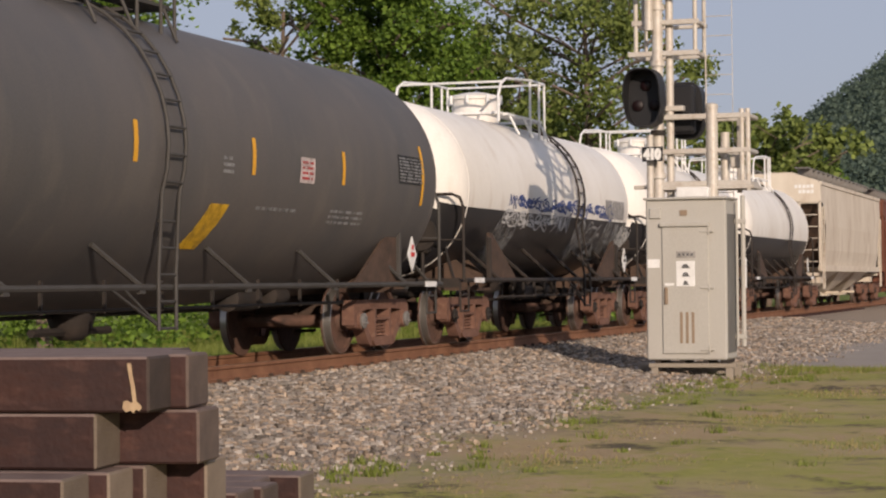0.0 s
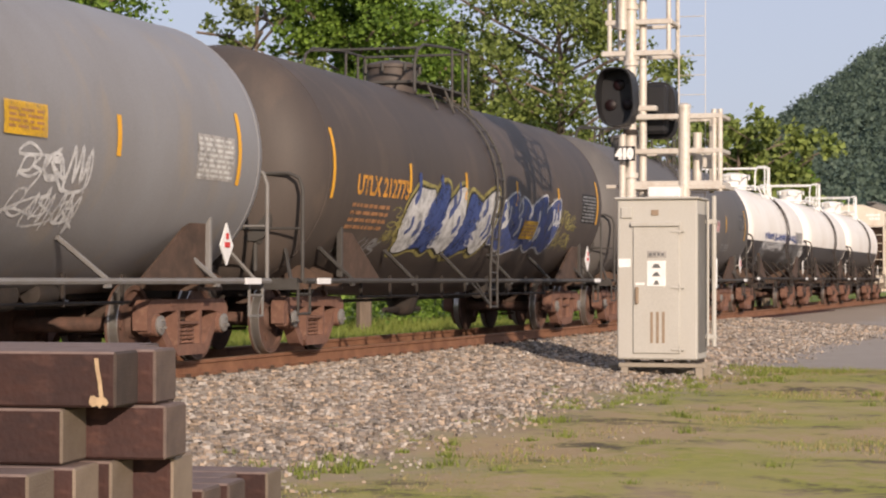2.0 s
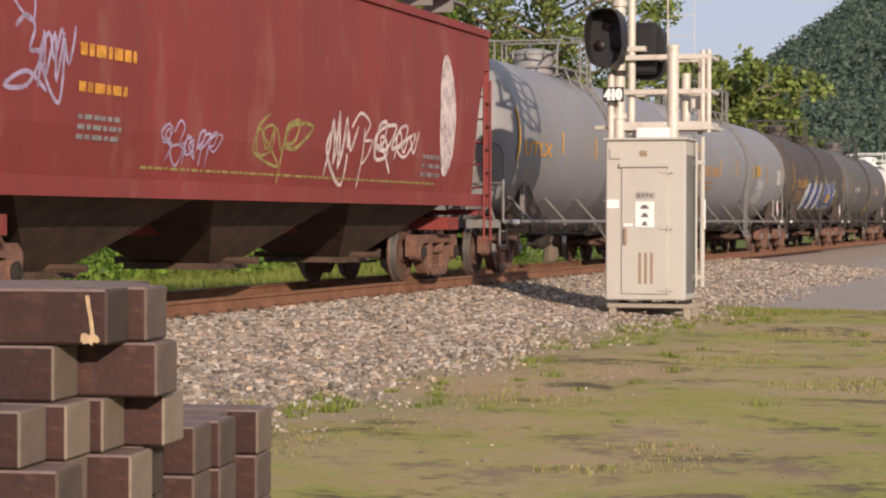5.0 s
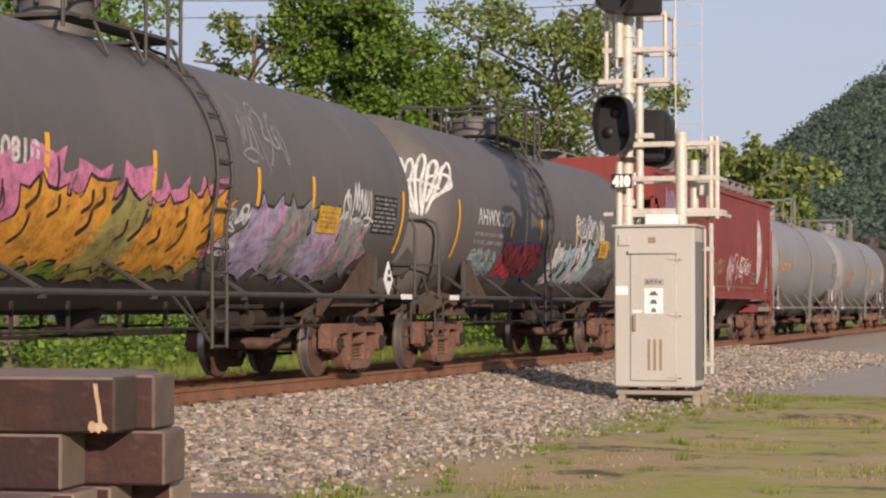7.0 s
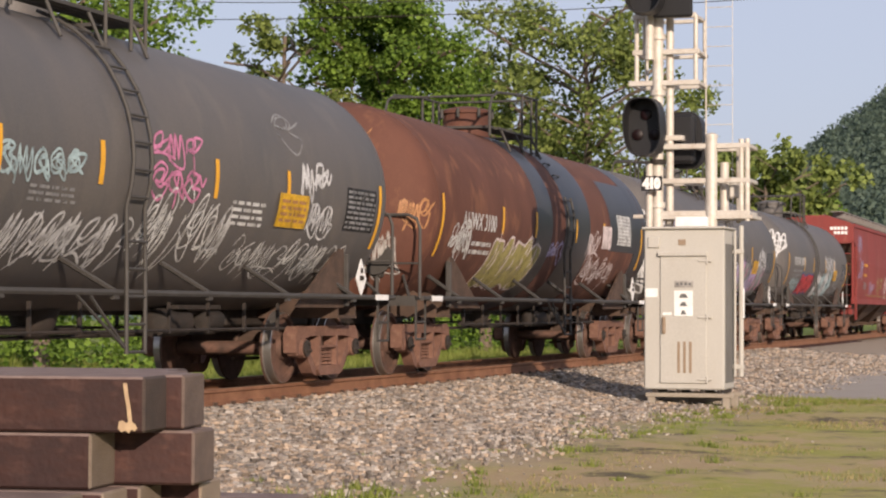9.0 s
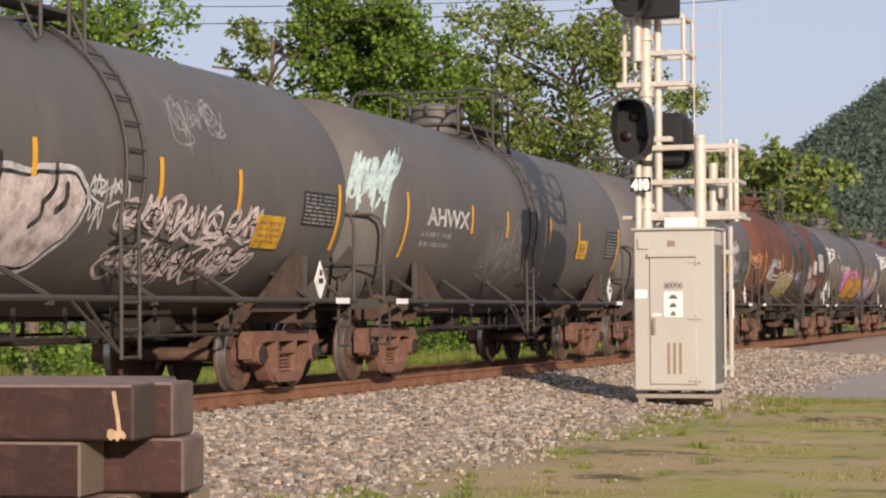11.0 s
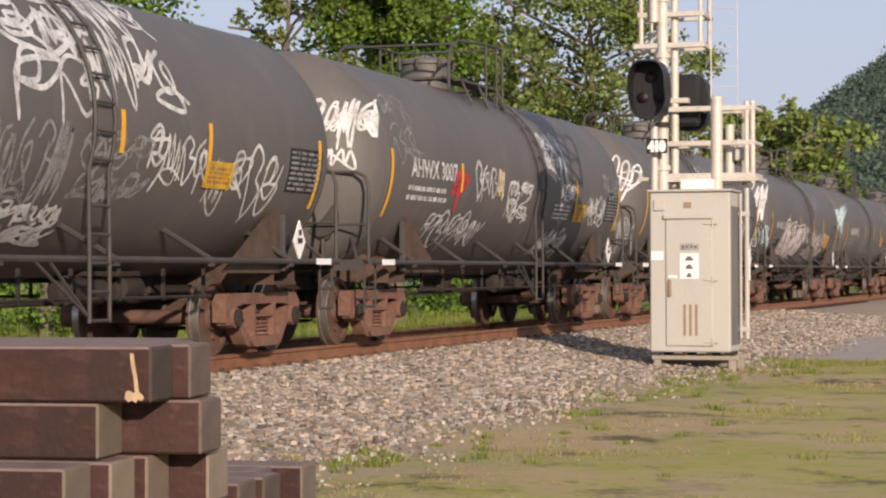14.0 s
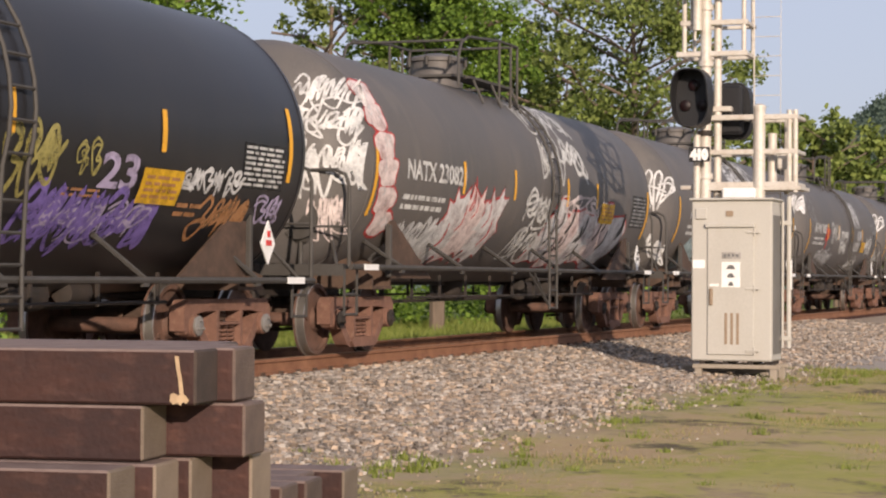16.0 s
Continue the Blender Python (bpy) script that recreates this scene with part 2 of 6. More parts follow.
def solid(name, shape, mats, label, category="", kind="", at=(0, 0, 0), smooth=False, group=""):
    ob = new(name, shape.mesh(name, mats, smooth))
    ob.location = at
    return tagged(ob, label, category, group, kind)


# ---- ground ----
def ground_z(x, y):
    """Height of the land, with the rails' top at 0."""
    d = abs(y - TRACK_Y)
    if y < TRACK_Y:
        marks = [(0, -0.23), (1.75, -0.23), (2.6, -0.33), (4.3, -0.40), (6.0, -0.45), (9.0, -0.50), (40, -0.62), (5000, -0.9)]
    else:
        marks = [(0, -0.23), (1.75, -0.23), (3.4, -0.75), (6.0, -0.95), (30, -1.1), (5000, -1.4)]
    return float(np.interp(d, [m[0] for m in marks], [m[1] for m in marks]))


def land_material():
    mat = bpy.data.materials.new("gravel_and_grass")
    mat.use_nodes = True
    nt = mat.node_tree
    N, L = nt.nodes.new, nt.links.new
    bsdf = nt.nodes["Principled BSDF"]
    bsdf.inputs["Roughness"].default_value = 0.95
    bsdf.inputs["Specular IOR Level"].default_value = 0.15
    co = N("ShaderNodeTexCoord")
    sep = N("ShaderNodeSeparateXYZ")
    L(co.outputs["Object"], sep.inputs["Vector"])

    def tex(scale, detail=6, rough=0.6):
        t = N("ShaderNodeTexNoise")
        t.inputs["Scale"].default_value, t.inputs["Detail"].default_value, t.inputs["Roughness"].default_value = scale, detail, rough
        L(co.outputs["Object"], t.inputs["Vector"])
        return t.outputs["Fac"]

    def span(v, a, b, c=0.0, d=1.0):
        m = N("ShaderNodeMapRange")
        m.inputs["From Min"].default_value, m.inputs["From Max"].default_value = a, b
        m.inputs["To Min"].default_value, m.inputs["To Max"].default_value = c, d
        L(v, m.inputs["Value"])
        return m.outputs["Result"]

    def mixed(f, a, b):
        m = N("ShaderNodeMix")
        m.data_type = "RGBA"
        for key, val in (("Factor", f), ("A", a), ("B", b)):
            if isinstance(val, tuple):
                m.inputs[key].default_value = (*val, 1)
            else:
                L(val, m.inputs[key])
        return m.outputs["Result"]

    def calc(op, a, b):
        m = N("ShaderNodeMath")
        m.operation = op
        for i, val in enumerate((a, b)):
            if isinstance(val, float):
                m.inputs[i].default_value = val
            else:
                L(val, m.inputs[i])
        return m.outputs[0]

    y = sep.outputs["Y"]
    wander = calc("ADD", y, span(tex(0.35), 0.3, 0.7, -1.1, 1.1))
    stone = mixed(tex(38, 3), (0.20, 0.155, 0.115), (0.42, 0.35, 0.28))
    dirt = mixed(tex(2.2, 8), (0.29, 0.205, 0.11), (0.46, 0.345, 0.20))
    dirt = mixed(span(tex(30, 2), 0.55, 0.7), dirt, (0.42, 0.33, 0.21))
    grass = mixed(tex(5, 8), (0.20, 0.215, 0.045), (0.38, 0.345, 0.10))
    patch = span(calc("ADD", tex(0.55, 5), calc("MULTIPLY", tex(6, 5), 0.35)), 0.56, 0.72)
    near = mixed(patch, dirt, grass)
    clods = span(calc("ADD", tex(1.1, 7, 0.7), calc("MULTIPLY", tex(11, 4), 0.25)), 0.655, 0.75)
    near = mixed(clods, near, (0.115, 0.09, 0.06))
    bare = span(tex(0.28, 3), 0.52, 0.66)
    near = mixed(calc("MULTIPLY", bare, 0.75), near, (0.40, 0.30, 0.185))
    toe = span(wander, 4.9, 6.6)
    near = mixed(toe, near, stone)
    lot = calc("MULTIPLY", span(calc("ADD", sep.outputs["X"], span(tex(0.8), 0.3, 0.7, -0.5, 0.5)), 34.0, 34.6), span(wander, 7.6, 6.8))
    asphalt = mixed(tex(3, 8), (0.27, 0.235, 0.20), (0.38, 0.335, 0.29))
    near = mixed(lot, near, asphalt)
    meadow = mixed(tex(1.4, 7), (0.13, 0.17, 0.035), (0.23, 0.26, 0.07))
    far = span(y, 13.1, 14.5)
    colour = mixed(far, near, meadow)
    L(colour, bsdf.inputs["Base Color"])
    b = N("ShaderNodeBump")
    b.inputs["Strength"].default_value = 0.6
    b.inputs["Distance"].default_value = 0.03
    L(tex(22, 5), b.inputs["Height"])
    L(b.outputs["Normal"], bsdf.inputs["Normal"])
    return mat


def build_ground():
    xs = sorted(set([-3000, -1200, -400, -150, -60] + list(np.arange(-20, 100, 1.0)) + [100, 120, 150, 200, 260, 340, 450, 700, 1200, 2000, 3500]))
    ys = sorted(set([-3000, -900, -300, -100, -40] + list(np.arange(-12, 24, 0.5)) + [24, 30, 36, 45, 60, 80, 110, 150, 220, 400, 900, 3500]))
    s = Shape()
    verts = []
    for x in xs:
        for y in ys:
            z = ground_z(x, y)
            if abs(x) < 200 and abs(y) < 60 and not 8.9 < y < 13.4:
                z += 0.05 * (noise.noise((x * 0.5, y * 0.5, 0)) + 0.5 * noise.noise((x * 1.7, y * 1.7, 4)))
            verts.append((x, y, z))
    n = len(ys)
    faces = [(i * n + j, (i + 1) * n + j, (i + 1) * n + j + 1, i * n + j + 1) for i in range(len(xs) - 1) for j in range(n - 1)]
    s.add(verts, faces)
    return solid("ground", s, land_material(), "gravelly ground with patchy dry grass beside the railway", "ground", "structure", smooth=True)


build_ground()


def scatter(name, spots, forms, mats, label, category, kind="stuff"):
    """Many small pieces in one mesh. spots: rows of x, y, z, size, turn, kind."""
    vs, fs, ms, base = [], [], [], 0
    for x, y, z, size, turn, k in spots:
        fv, ff = forms[int(k) % len(forms)]
        c, s = math.cos(turn), math.sin(turn)
        p = np.array(fv) * size
        q = np.column_stack((p[:, 0] * c - p[:, 1] * s + x, p[:, 0] * s + p[:, 1] * c + y, p[:, 2] + z))
        vs.append(q)
        fs += [tuple(i + base for i in face) for face in ff]
        base += len(fv)
        ms += [int(k) % len(mats)] * len(ff)
    me = bpy.data.meshes.new(name)
    me.from_pydata(np.concatenate(vs).tolist(), [], fs)
    for m in mats:
        me.materials.append(m)
    me.polygons.foreach_set("material_index", ms)
    return tagged(new(name, me), label, category, kind=kind)


# ---- the track ----
def build_track():
    track = thing("railway_track", "rusty steel rails on wooden sleepers in ballast", "railway track", kind="structure")
    outline = [(-0.075, -0.19), (0.075, -0.19), (0.075, -0.178), (0.012, -0.155), (0.012, -0.05), (0.037, -0.038), (0.037, -0.006), (0.03, -0.001),
               (-0.03, -0.001), (-0.037, -0.006), (-0.037, -0.038), (-0.012, -0.05), (-0.012, -0.155), (-0.075, -0.178)]
    for side in (-1, 1):
        s = Shape()
        s.prism([(TRACK_Y + side * 0.7545 + a, b) for a, b in outline], "x", -60, 1500)
        part("rail", s, RAIL_RUST, track, "rusty steel rail", smooth=False)
        top = Shape()
        top.box(720, TRACK_Y + side * 0.7545, 0.0, 1560, 0.05, 0.006)
        part("rail_tread", top, RAIL_TOP, track, "worn brownish running surface", smooth=False)
    tie = Shape().box(0, 0, 0, 0.23, 2.6, 0.17, bevel=0.012).mesh("sleeper", TIE_WOOD)
    spike = Shape().box(0, 0, 0, 0.2, 0.36, 0.02, bevel=0.006).box(0.06, -0.1, 0.025, 0.035, 0.05, 0.05).box(-0.06, 0.1, 0.025, 0.035, 0.05, 0.05).mesh("tie_plate", SADDLE_BROWN)
    for i in range(180):
        x = -12 + i * 0.53
        ob = part("sleeper", tie, None, track, at=(x, TRACK_Y, -0.285))
        for side in (-1, 1):
            if x < 60:
                part("tie_plate", spike, None, ob, at=(0, side * 0.7545, 0.088))


build_track()


# ---- railway cars ----
WHEEL_R = 0.457


def wheelset_mesh():
    s = Shape()
    for side in (-1, 1):
        y = side * 0.7545
        o = side
        prof = [(-0.075, WHEEL_R + 0.027), (-0.045, WHEEL_R + 0.026), (-0.035, WHEEL_R + 0.002), (0.055, WHEEL_R - 0.003), (0.062, WHEEL_R - 0.012),
                (0.062, WHEEL_R - 0.062), (0.02, WHEEL_R - 0.075), (0.005, 0.26), (0.02, 0.16), (0.075, 0.14), (0.075, 0.09)]
        prof = [(y + o * a, r) for a, r in prof]
        s.lathe(prof, "y", n=28, mats=[0, 1, 1, 1, 0, 0, 0, 0, 0, 0, 0])
        s.lathe([(y - o * 0.075, WHEEL_R + 0.02), (y - o * 0.06, WHEEL_R - 0.06), (y - o * 0.03, 0.2), (y - o * 0.1, 0.13)], "y", n=28)
        # casting marks that show the roll
        s.box(0.2, y + o * 0.022, 0.16, 0.05, 0.02, 0.09)
        s.box(-0.21, y + o * 0.022, -0.15, 0.06, 0.02, 0.05)
    s.lathe([(-1.02, 0.075), (-0.7, 0.085), (0.7, 0.085), (1.02, 0.075)], "y", n=12)
    return s.mesh("wheelset", [WHEEL_RUST, TREAD], True)


def side_frame_mesh():
    """Cast side frame of a three-piece truck, its own middle at 0, wheel centres at +-0.89."""
    s = Shape()
    # upper chord, arched, then the two diagonals and the bottom chord under the springs
    def bar(points, y0, y1):
        s.prism(points, "y", y0, y1)
    bar([(-1.12, 0.40), (-1.13, 0.64), (-1.02, 0.74), (1.02, 0.74), (1.13, 0.64), (1.12, 0.40), (0.99, 0.40), (0.96, 0.57), (0.60, 0.61), (-0.60, 0.61), (-0.96, 0.57), (-0.99, 0.40)], -0.09, 0.09)
    for o in (-1, 1):
        bar([(o * 0.98, 0.60), (o * 0.84, 0.61), (o * 0.42, 0.20), (o * 0.42, 0.09), (o * 0.53, 0.13)], -0.085, 0.085)
        bar([(o * 0.27, 0.62), (o * 0.34, 0.62), (o * 0.34, 0.20), (o * 0.28, 0.20)], -0.10, 0.08)
        # bearing housing
        s.lathe([(-0.13, 0.10), (-0.12, 0.125), (0.06, 0.13), (0.08, 0.11)], "y", (o * 0.89, 0, WHEEL_R), 16)
        s.box(o * 1.03, -0.01, 0.46, 0.09, 0.16, 0.2, bevel=0.02)
    bar([(-0.44, 0.17), (-0.36, 0.10), (0.36, 0.10), (0.44, 0.17), (0.36, 0.22), (-0.36, 0.22)], -0.12, 0.12)
    for o in (-0.45, 0.45):
        s.box(o, -0.095, 0.68, 0.16, 0.012, 0.03)
    return s.mesh("side_frame", RUSTY_IRON, False)


def spring_mesh():
    s = Shape()
    for cx in (-0.17, 0.0, 0.17):
        pts = [(cx + 0.072 * math.cos(a), 0.072 * math.sin(a), 0.22 + 0.235 * a / (2 * math.pi * 5)) for a in np.linspace(0, 2 * math.pi * 5, 46)]
        s.tube(pts, 0.016, 4)
    s.box(0, 0, 0.215, 0.6, 0.22, 0.02).box(0, 0, 0.47, 0.56, 0.22, 0.03)
    return s.mesh("coil_spring", RUSTY_IRON, True)


def bolster_mesh():
    s = Shape()
    s.prism([(-0.93, 0.50), (-0.93, 0.59), (-0.5, 0.66), (0.5, 0.66), (0.93, 0.59), (0.93, 0.50), (0.6, 0.36), (-0.6, 0.36)], "x", -0.21, 0.21)
    s.lathe([(0.62, 0.19), (0.74, 0.19)], "z", n=14)
    for o in (-1, 1):
        s.box(o * 0.42, 0, 0.42, 0.10, 1.5, 0.14, bevel=0.02)         # brake beams
        for side in (-0.7545, 0.7545):
            s.box(o * 0.40, side, 0.44, 0.07, 0.1, 0.30, bevel=0.015)
        s.tube([(o * 0.42, 0.1, 0.44), (o * 0.12, 0.1, 0.85)], 0.028, 5)
    s.tube([(-0.42, 0.1, 0.30), (0.42, 0.1, 0.30)], 0.025, 5)
    for side in (-1, 1):                                              # side bearings and friction wedges
        s.box(0, side * 0.64, 0.7, 0.24, 0.12, 0.1, bevel=0.02)
    return s.mesh("truck_bolster", [SADDLE_BROWN], False)


WHEELSET, SIDE_FRAME, SPRINGS, BOLSTER = wheelset_mesh(), side_frame_mesh(), spring_mesh(), bolster_mesh()
cap = Shape()
cap.lathe([(-0.012, 0.085), (0.0, 0.11), (0.03, 0.105)], "y", n=14)
for a in (90, 210, 330):
    cap.lathe([(-0.035, 0.018), (0, 0.018)], "y", (0.06 * math.cos(radians(a)), 0, 0.06 * math.sin(radians(a))), 6)
END_CAP = cap.mesh("bearing_cap", [DARK_IRON], True)
END_CAP_WHITE = END_CAP.copy()
END_CAP_WHITE.materials[0] = STEEL_GREY
WHEELS = []


def truck(car, x, light_caps=False):
    base = part("truck", BOLSTER, None, car, "rust-brown cast railway truck", at=(x, 0, 0))
    for side in (-1, 1):
        f = part("side_frame", SIDE_FRAME, None, base, at=(0, side * 0.99, 0))
        if side > 0:
            f.rotation_euler = (0, 0, math.pi)
        part("coil_spring", SPRINGS, None, base, at=(0, side * 0.98, 0))
        for o in (-0.89, 0.89):
            c = part("bearing_cap", END_CAP_WHITE if light_caps else END_CAP, None, base, at=(o, side * 1.145, WHEEL_R))
            if side > 0:
                c.rotation_euler = (0, 0, math.pi)
    for o in (-0.89, 0.89):
        w = part("wheelset", WHEELSET, None, base, "rusty wheels with shiny treads", at=(o, 0, WHEEL_R + 0.003))
        WHEELS.append(w)


def coupler_mesh():
    s = Shape()
    s.box(0, 0, 0.86, 0.75, 0.16, 0.18, bevel=0.03)
    s.box(0.42, 0.02, 0.87, 0.26, 0.26, 0.28, bevel=0.05)
    s.box(0.52, -0.12, 0.87, 0.16, 0.1, 0.26, bevel=0.03)
    s.tube([(-0.2, 0.28, 0.75), (0.1, 0.26, 0.6), (0.4, 0.22, 0.5), (0.68, 0.2, 0.52)], 0.03, 6)
    return s.mesh("coupler", DARK_IRON, True)


COUPLER = coupler_mesh()
TRAIN = []          # each car and where its middle stands along the track at 0 s


def side_point(x, a, off=0.0, r=None, z=None):
    """A point on the near flank of a tank; a in degrees above its middle height."""
    r, z = r or TANK_R, z or TANK_Z
    return x, -(r + off) * math.cos(radians(a)), z + (r + off) * math.sin(radians(a))


def strip(s, x0, x1, a0, a1, off=0.006, mat=0, r=None, z=None, lean=0.0, n=None):
    """A thin painted or glued strip that hugs the tank."""
    n = n or max(2, int(abs(a1 - a0) / 5) + 1)
    vs = []
    for i in range(n + 1):
        a = a0 + (a1 - a0) * i / n
        shift = lean * i / n
        vs += [side_point(x0 + shift, a, off, r, z), side_point(x1 + shift, a, off, r, z)]
    s.add(vs, [(2 * i, 2 * i + 1, 2 * i + 3, 2 * i + 2) for i in range(n)], mat)


def tank_car(u, length, paint, label, r=TANK_R, z=TANK_Z, stripes=(), trim=TRIM_GREY, sill=DARK_IRON, ladder_x=-0.2, dome_x=-0.55, white_top=None, lower=None, dome=True, light_caps=False, rails="dark", name="tank_car", bands=(), web=None, group="tank cars of the freight train", ribs=(), ladder_top=74, rz=1.12, belly=0.0):
    """A railway tank car; u: its middle along the track at 0 s, length over couplers."""
    car = thing(name, label, "tank car", (u, TRACK_Y, 0), group)
    TRAIN.append((car, u))
    half = length / 2
    tl = half - 0.5                        # half the tank's length over its heads
    depth = 0.45 * r                       # how far a head bulges
    web = web or SADDLE_BROWN
    prof = []
    for i in range(9):
        t = i / 8 * math.pi / 2
        prof.append((-tl + depth * (1 - math.sin(t)), max(0.002, r * math.cos(t) ** 0.75)))
    prof = prof[::-1]
    steps = [-tl + depth + (2 * tl - 2 * depth) * i / 6 for i in range(1, 6)]
    full = prof + [(a, r) for a in steps] + [(-a, q) for a, q in reversed(prof)]
    s = Shape()
    s.lathe(full, "x", (0, 0, z), 56)
    if belly:                              # the floor of a long tank slopes down to its outlet
        s.v = [(a, b, c - belly * (1 - abs(a) / tl) * max(0, (z - c) / r - 0.84) / 0.16) for a, b, c in s.v]
    mats = [paint]
    if lower:
        mats.append(lower)
        for i, f in enumerate(s.f):
            if sum(s.v[k][2] for k in f) / len(f) < z - 0.30:
                s.m[i] = 1
    tank = part("tank", s, mats, car)
    # weld seams and girth bands
    for x in list(ribs) + [-tl + depth, tl - depth]:
        seam = Shape()
        seam.lathe([(x - 0.02, r + 0.001), (x - 0.012, r + 0.006), (x + 0.012, r + 0.006), (x + 0.02, r + 0.001)], "x", (0, 0, z), 56)
        part("weld_seam", seam, paint, tank)
    for x0, x1, mat in bands:
        b = Shape()
        b.lathe([(x0, r + 0.003), (x0 + 0.03, r + 0.005), (x1 - 0.03, r + 0.005), (x1, r + 0.003)], "x", (0, 0, z), 56)
        part("tar_band", b, mat, tank, "black tar-painted band")
    # draft sills, saddles and bolsters
    tx = half - 2.05                       # truck middles
    for o in (-1, 1):
        s = Shape()
        s.box(o * (half - 1.9), 0, 0.92, 3.0, 0.42, 0.36, bevel=0.02)
        s.box(o * (half - 0.5), 0, 0.93, 0.2, 0.55, 0.46, bevel=0.02)
        part("draft_sill", s, sill, car, smooth=False)
        s = Shape()
        bottom = z - r
        for sx in (-0.32, 0.32):
            s.prism([(-1.34, 0.86), (1.34, 0.86), (1.34, 1.0), (0.98, z - r * 0.80), (0.6, bottom + 0.16), (0, bottom + 0.04), (-0.6, bottom + 0.16), (-0.98, z - r * 0.80), (-1.34, 1.0)], "x", o * tx + sx - 0.02, o * tx + sx + 0.02)
        s.box(o * tx, 0, 0.86, 0.7, 2.7, 0.04)
        part("saddle", s, web, car, "rust-stained bolster web", smooth=False)
        part("coupler", COUPLER, None, car, at=(o * (half - 0.62), 0, 0)).rotation_euler = (0, 0, 0 if o > 0 else math.pi)
        truck(car, o * tx, light_caps)
        # end platform, end sill, corner grab irons
        s = Shape()
        s.box(o * (half - 0.72), 0, rz, 0.30, 2.8, 0.05)
        s.box(o * (half - 0.58), 0, rz - 0.04, 0.03, 2.8, 0.14)
        for y in np.linspace(-1.3, 1.3, 12):
            s.box(o * (half - 0.72), y, rz + 0.03, 0.28, 0.03, 0.02)
        part("end_platform", s, trim, car, smooth=False)
        x0 = o * (half - 0.60)
        s = Shape()
        s.tube([(x0, -1.46, rz), (x0, -1.46, 2.12), (x0, -1.41, 2.26), (x0, -1.28, 2.32), (x0, 1.28, 2.32), (x0, 1.41, 2.26), (x0, 1.46, 2.12), (x0, 1.46, rz)], 0.024, 7)
        s.tube([(x0, -1.46, 1.62), (x0, 1.46, 1.62)], 0.016, 5)
        part("end_handrail", s, trim, car)
        for side in (-1, 1):
            part("head_brace", Shape().tube([(x0, side * 1.3, rz + 0.02), (x0 - o * 0.75, side * 0.85, 1.75)], 0.025, 5), trim, car)
        for side in (-1, 1):
            # end ladder panel and sill step
            s = Shape()
            for xx in (x0, x0 - o * 0.42):
                s.tube([(xx, side * 1.40, rz - 0.02), (xx, side * 1.40, 0.52)], 0.018, 5)
            for zz2 in (0.53, 0.78):
                s.tube([(x0, side * 1.40, zz2), (x0 - o * 0.42, side * 1.40, zz2)], 0.018, 5)
            part("sill_step", s, trim, car)
            s = Shape()
            s.box(o * (half - 2.2), side * 1.38, 1.34, 0.07, 0.08, 0.68, bevel=0.01)
            s.tube([(o * (half - 2.2), side * 1.36, 1.68), (o * (half - 2.5), side * 1.33, 1.66)], 0.02, 5)
            part("push_pole_bracket", s, trim, car, smooth=False)
            # sloped white tag plate on the sill
            s = Shape()
            s.box(o * (half - 1.2), side * 1.53, rz, 0.48, 0.012, 0.075)
            part("sill_marker", s, WHITE_PAINT, car, "worn white marker strip", smooth=False)
            # inboard side plate of the saddle
            s = Shape()
            s.prism([(o * (half - 2.25), 0.98), (o * (half - 2.25), 1.76), (o * (half - 2.45), 1.74), (o * (half - 3.9), 0.98)], "y", side * 1.35 - 0.02, side * 1.35 + 0.02)
            part("saddle_plate", s, web, car, "rust-stained slanted plate", smooth=False)
            if o * side > 0:
                continue
            # hazard placard on its holder
            px = o * (half - 1.93)
            s = Shape()
            s.add([(px - 0.19, side * 1.50, 1.36), (px, side * 1.50, 1.13), (px + 0.19, side * 1.50, 1.36), (px, side * 1.50, 1.62),
                   (px - 0.19, side * 1.485, 1.36), (px, side * 1.485, 1.13), (px + 0.19, side * 1.485, 1.36), (px, side * 1.485, 1.62)],
                  [(0, 1, 2, 3), (7, 6, 5, 4), (0, 4, 5, 1), (1, 5, 6, 2), (2, 6, 7, 3), (3, 7, 4, 0)])
            s.box(px, side * 1.507, 1.37, 0.14, 0.008, 0.06, mat=1)
            s.box(px, side * 1.507, 1.47, 0.07, 0.008, 0.07, mat=1)
            part("placard", s, [WHITE_PAINT, PLACARD_RED if light_caps else DARK_IRON], car, "diamond hazard placard", smooth=False)
    # running pipe along each side with slanted struts up to the tank
    for side in (-1, 1):
        s = Shape()
        s.tube([(-half + 0.6, side * 1.49, rz), (half - 0.6, side * 1.49, rz)], 0.036, 7)
        part("side_rail", s, trim, car)
        n = 6
        for i in range(n):
            x = -tl + 1.9 + (2 * tl - 3.6) * i / (n - 1)
            s = Shape()
            s.tube([(x, side * 1.49, rz + 0.01), (x - 0.62, side * (r * 0.77), z - r * 0.66)], 0.03, 6)
            s.box(x, side * 1.49, rz - 0.02, 0.12, 0.04, 0.09)
            part("strut", s, trim, car)
        s = Shape()
        for i in range(9):
            x = -tx + 1.8 + (2 * tx - 3.6) * i / 8
            s.box(x, side * 1.1, 0.86, 0.035, 0.035, 0.34)
        s.tube([(-tx + 1.6, side * 1.1, 0.72), (tx - 1.6, side * 1.1, 0.72)], 0.02, 5)
        part("brake_pipe", s, DARK_IRON, car)
        # ladder up the flank, wrapped round the tank, with steps below
        s = Shape()
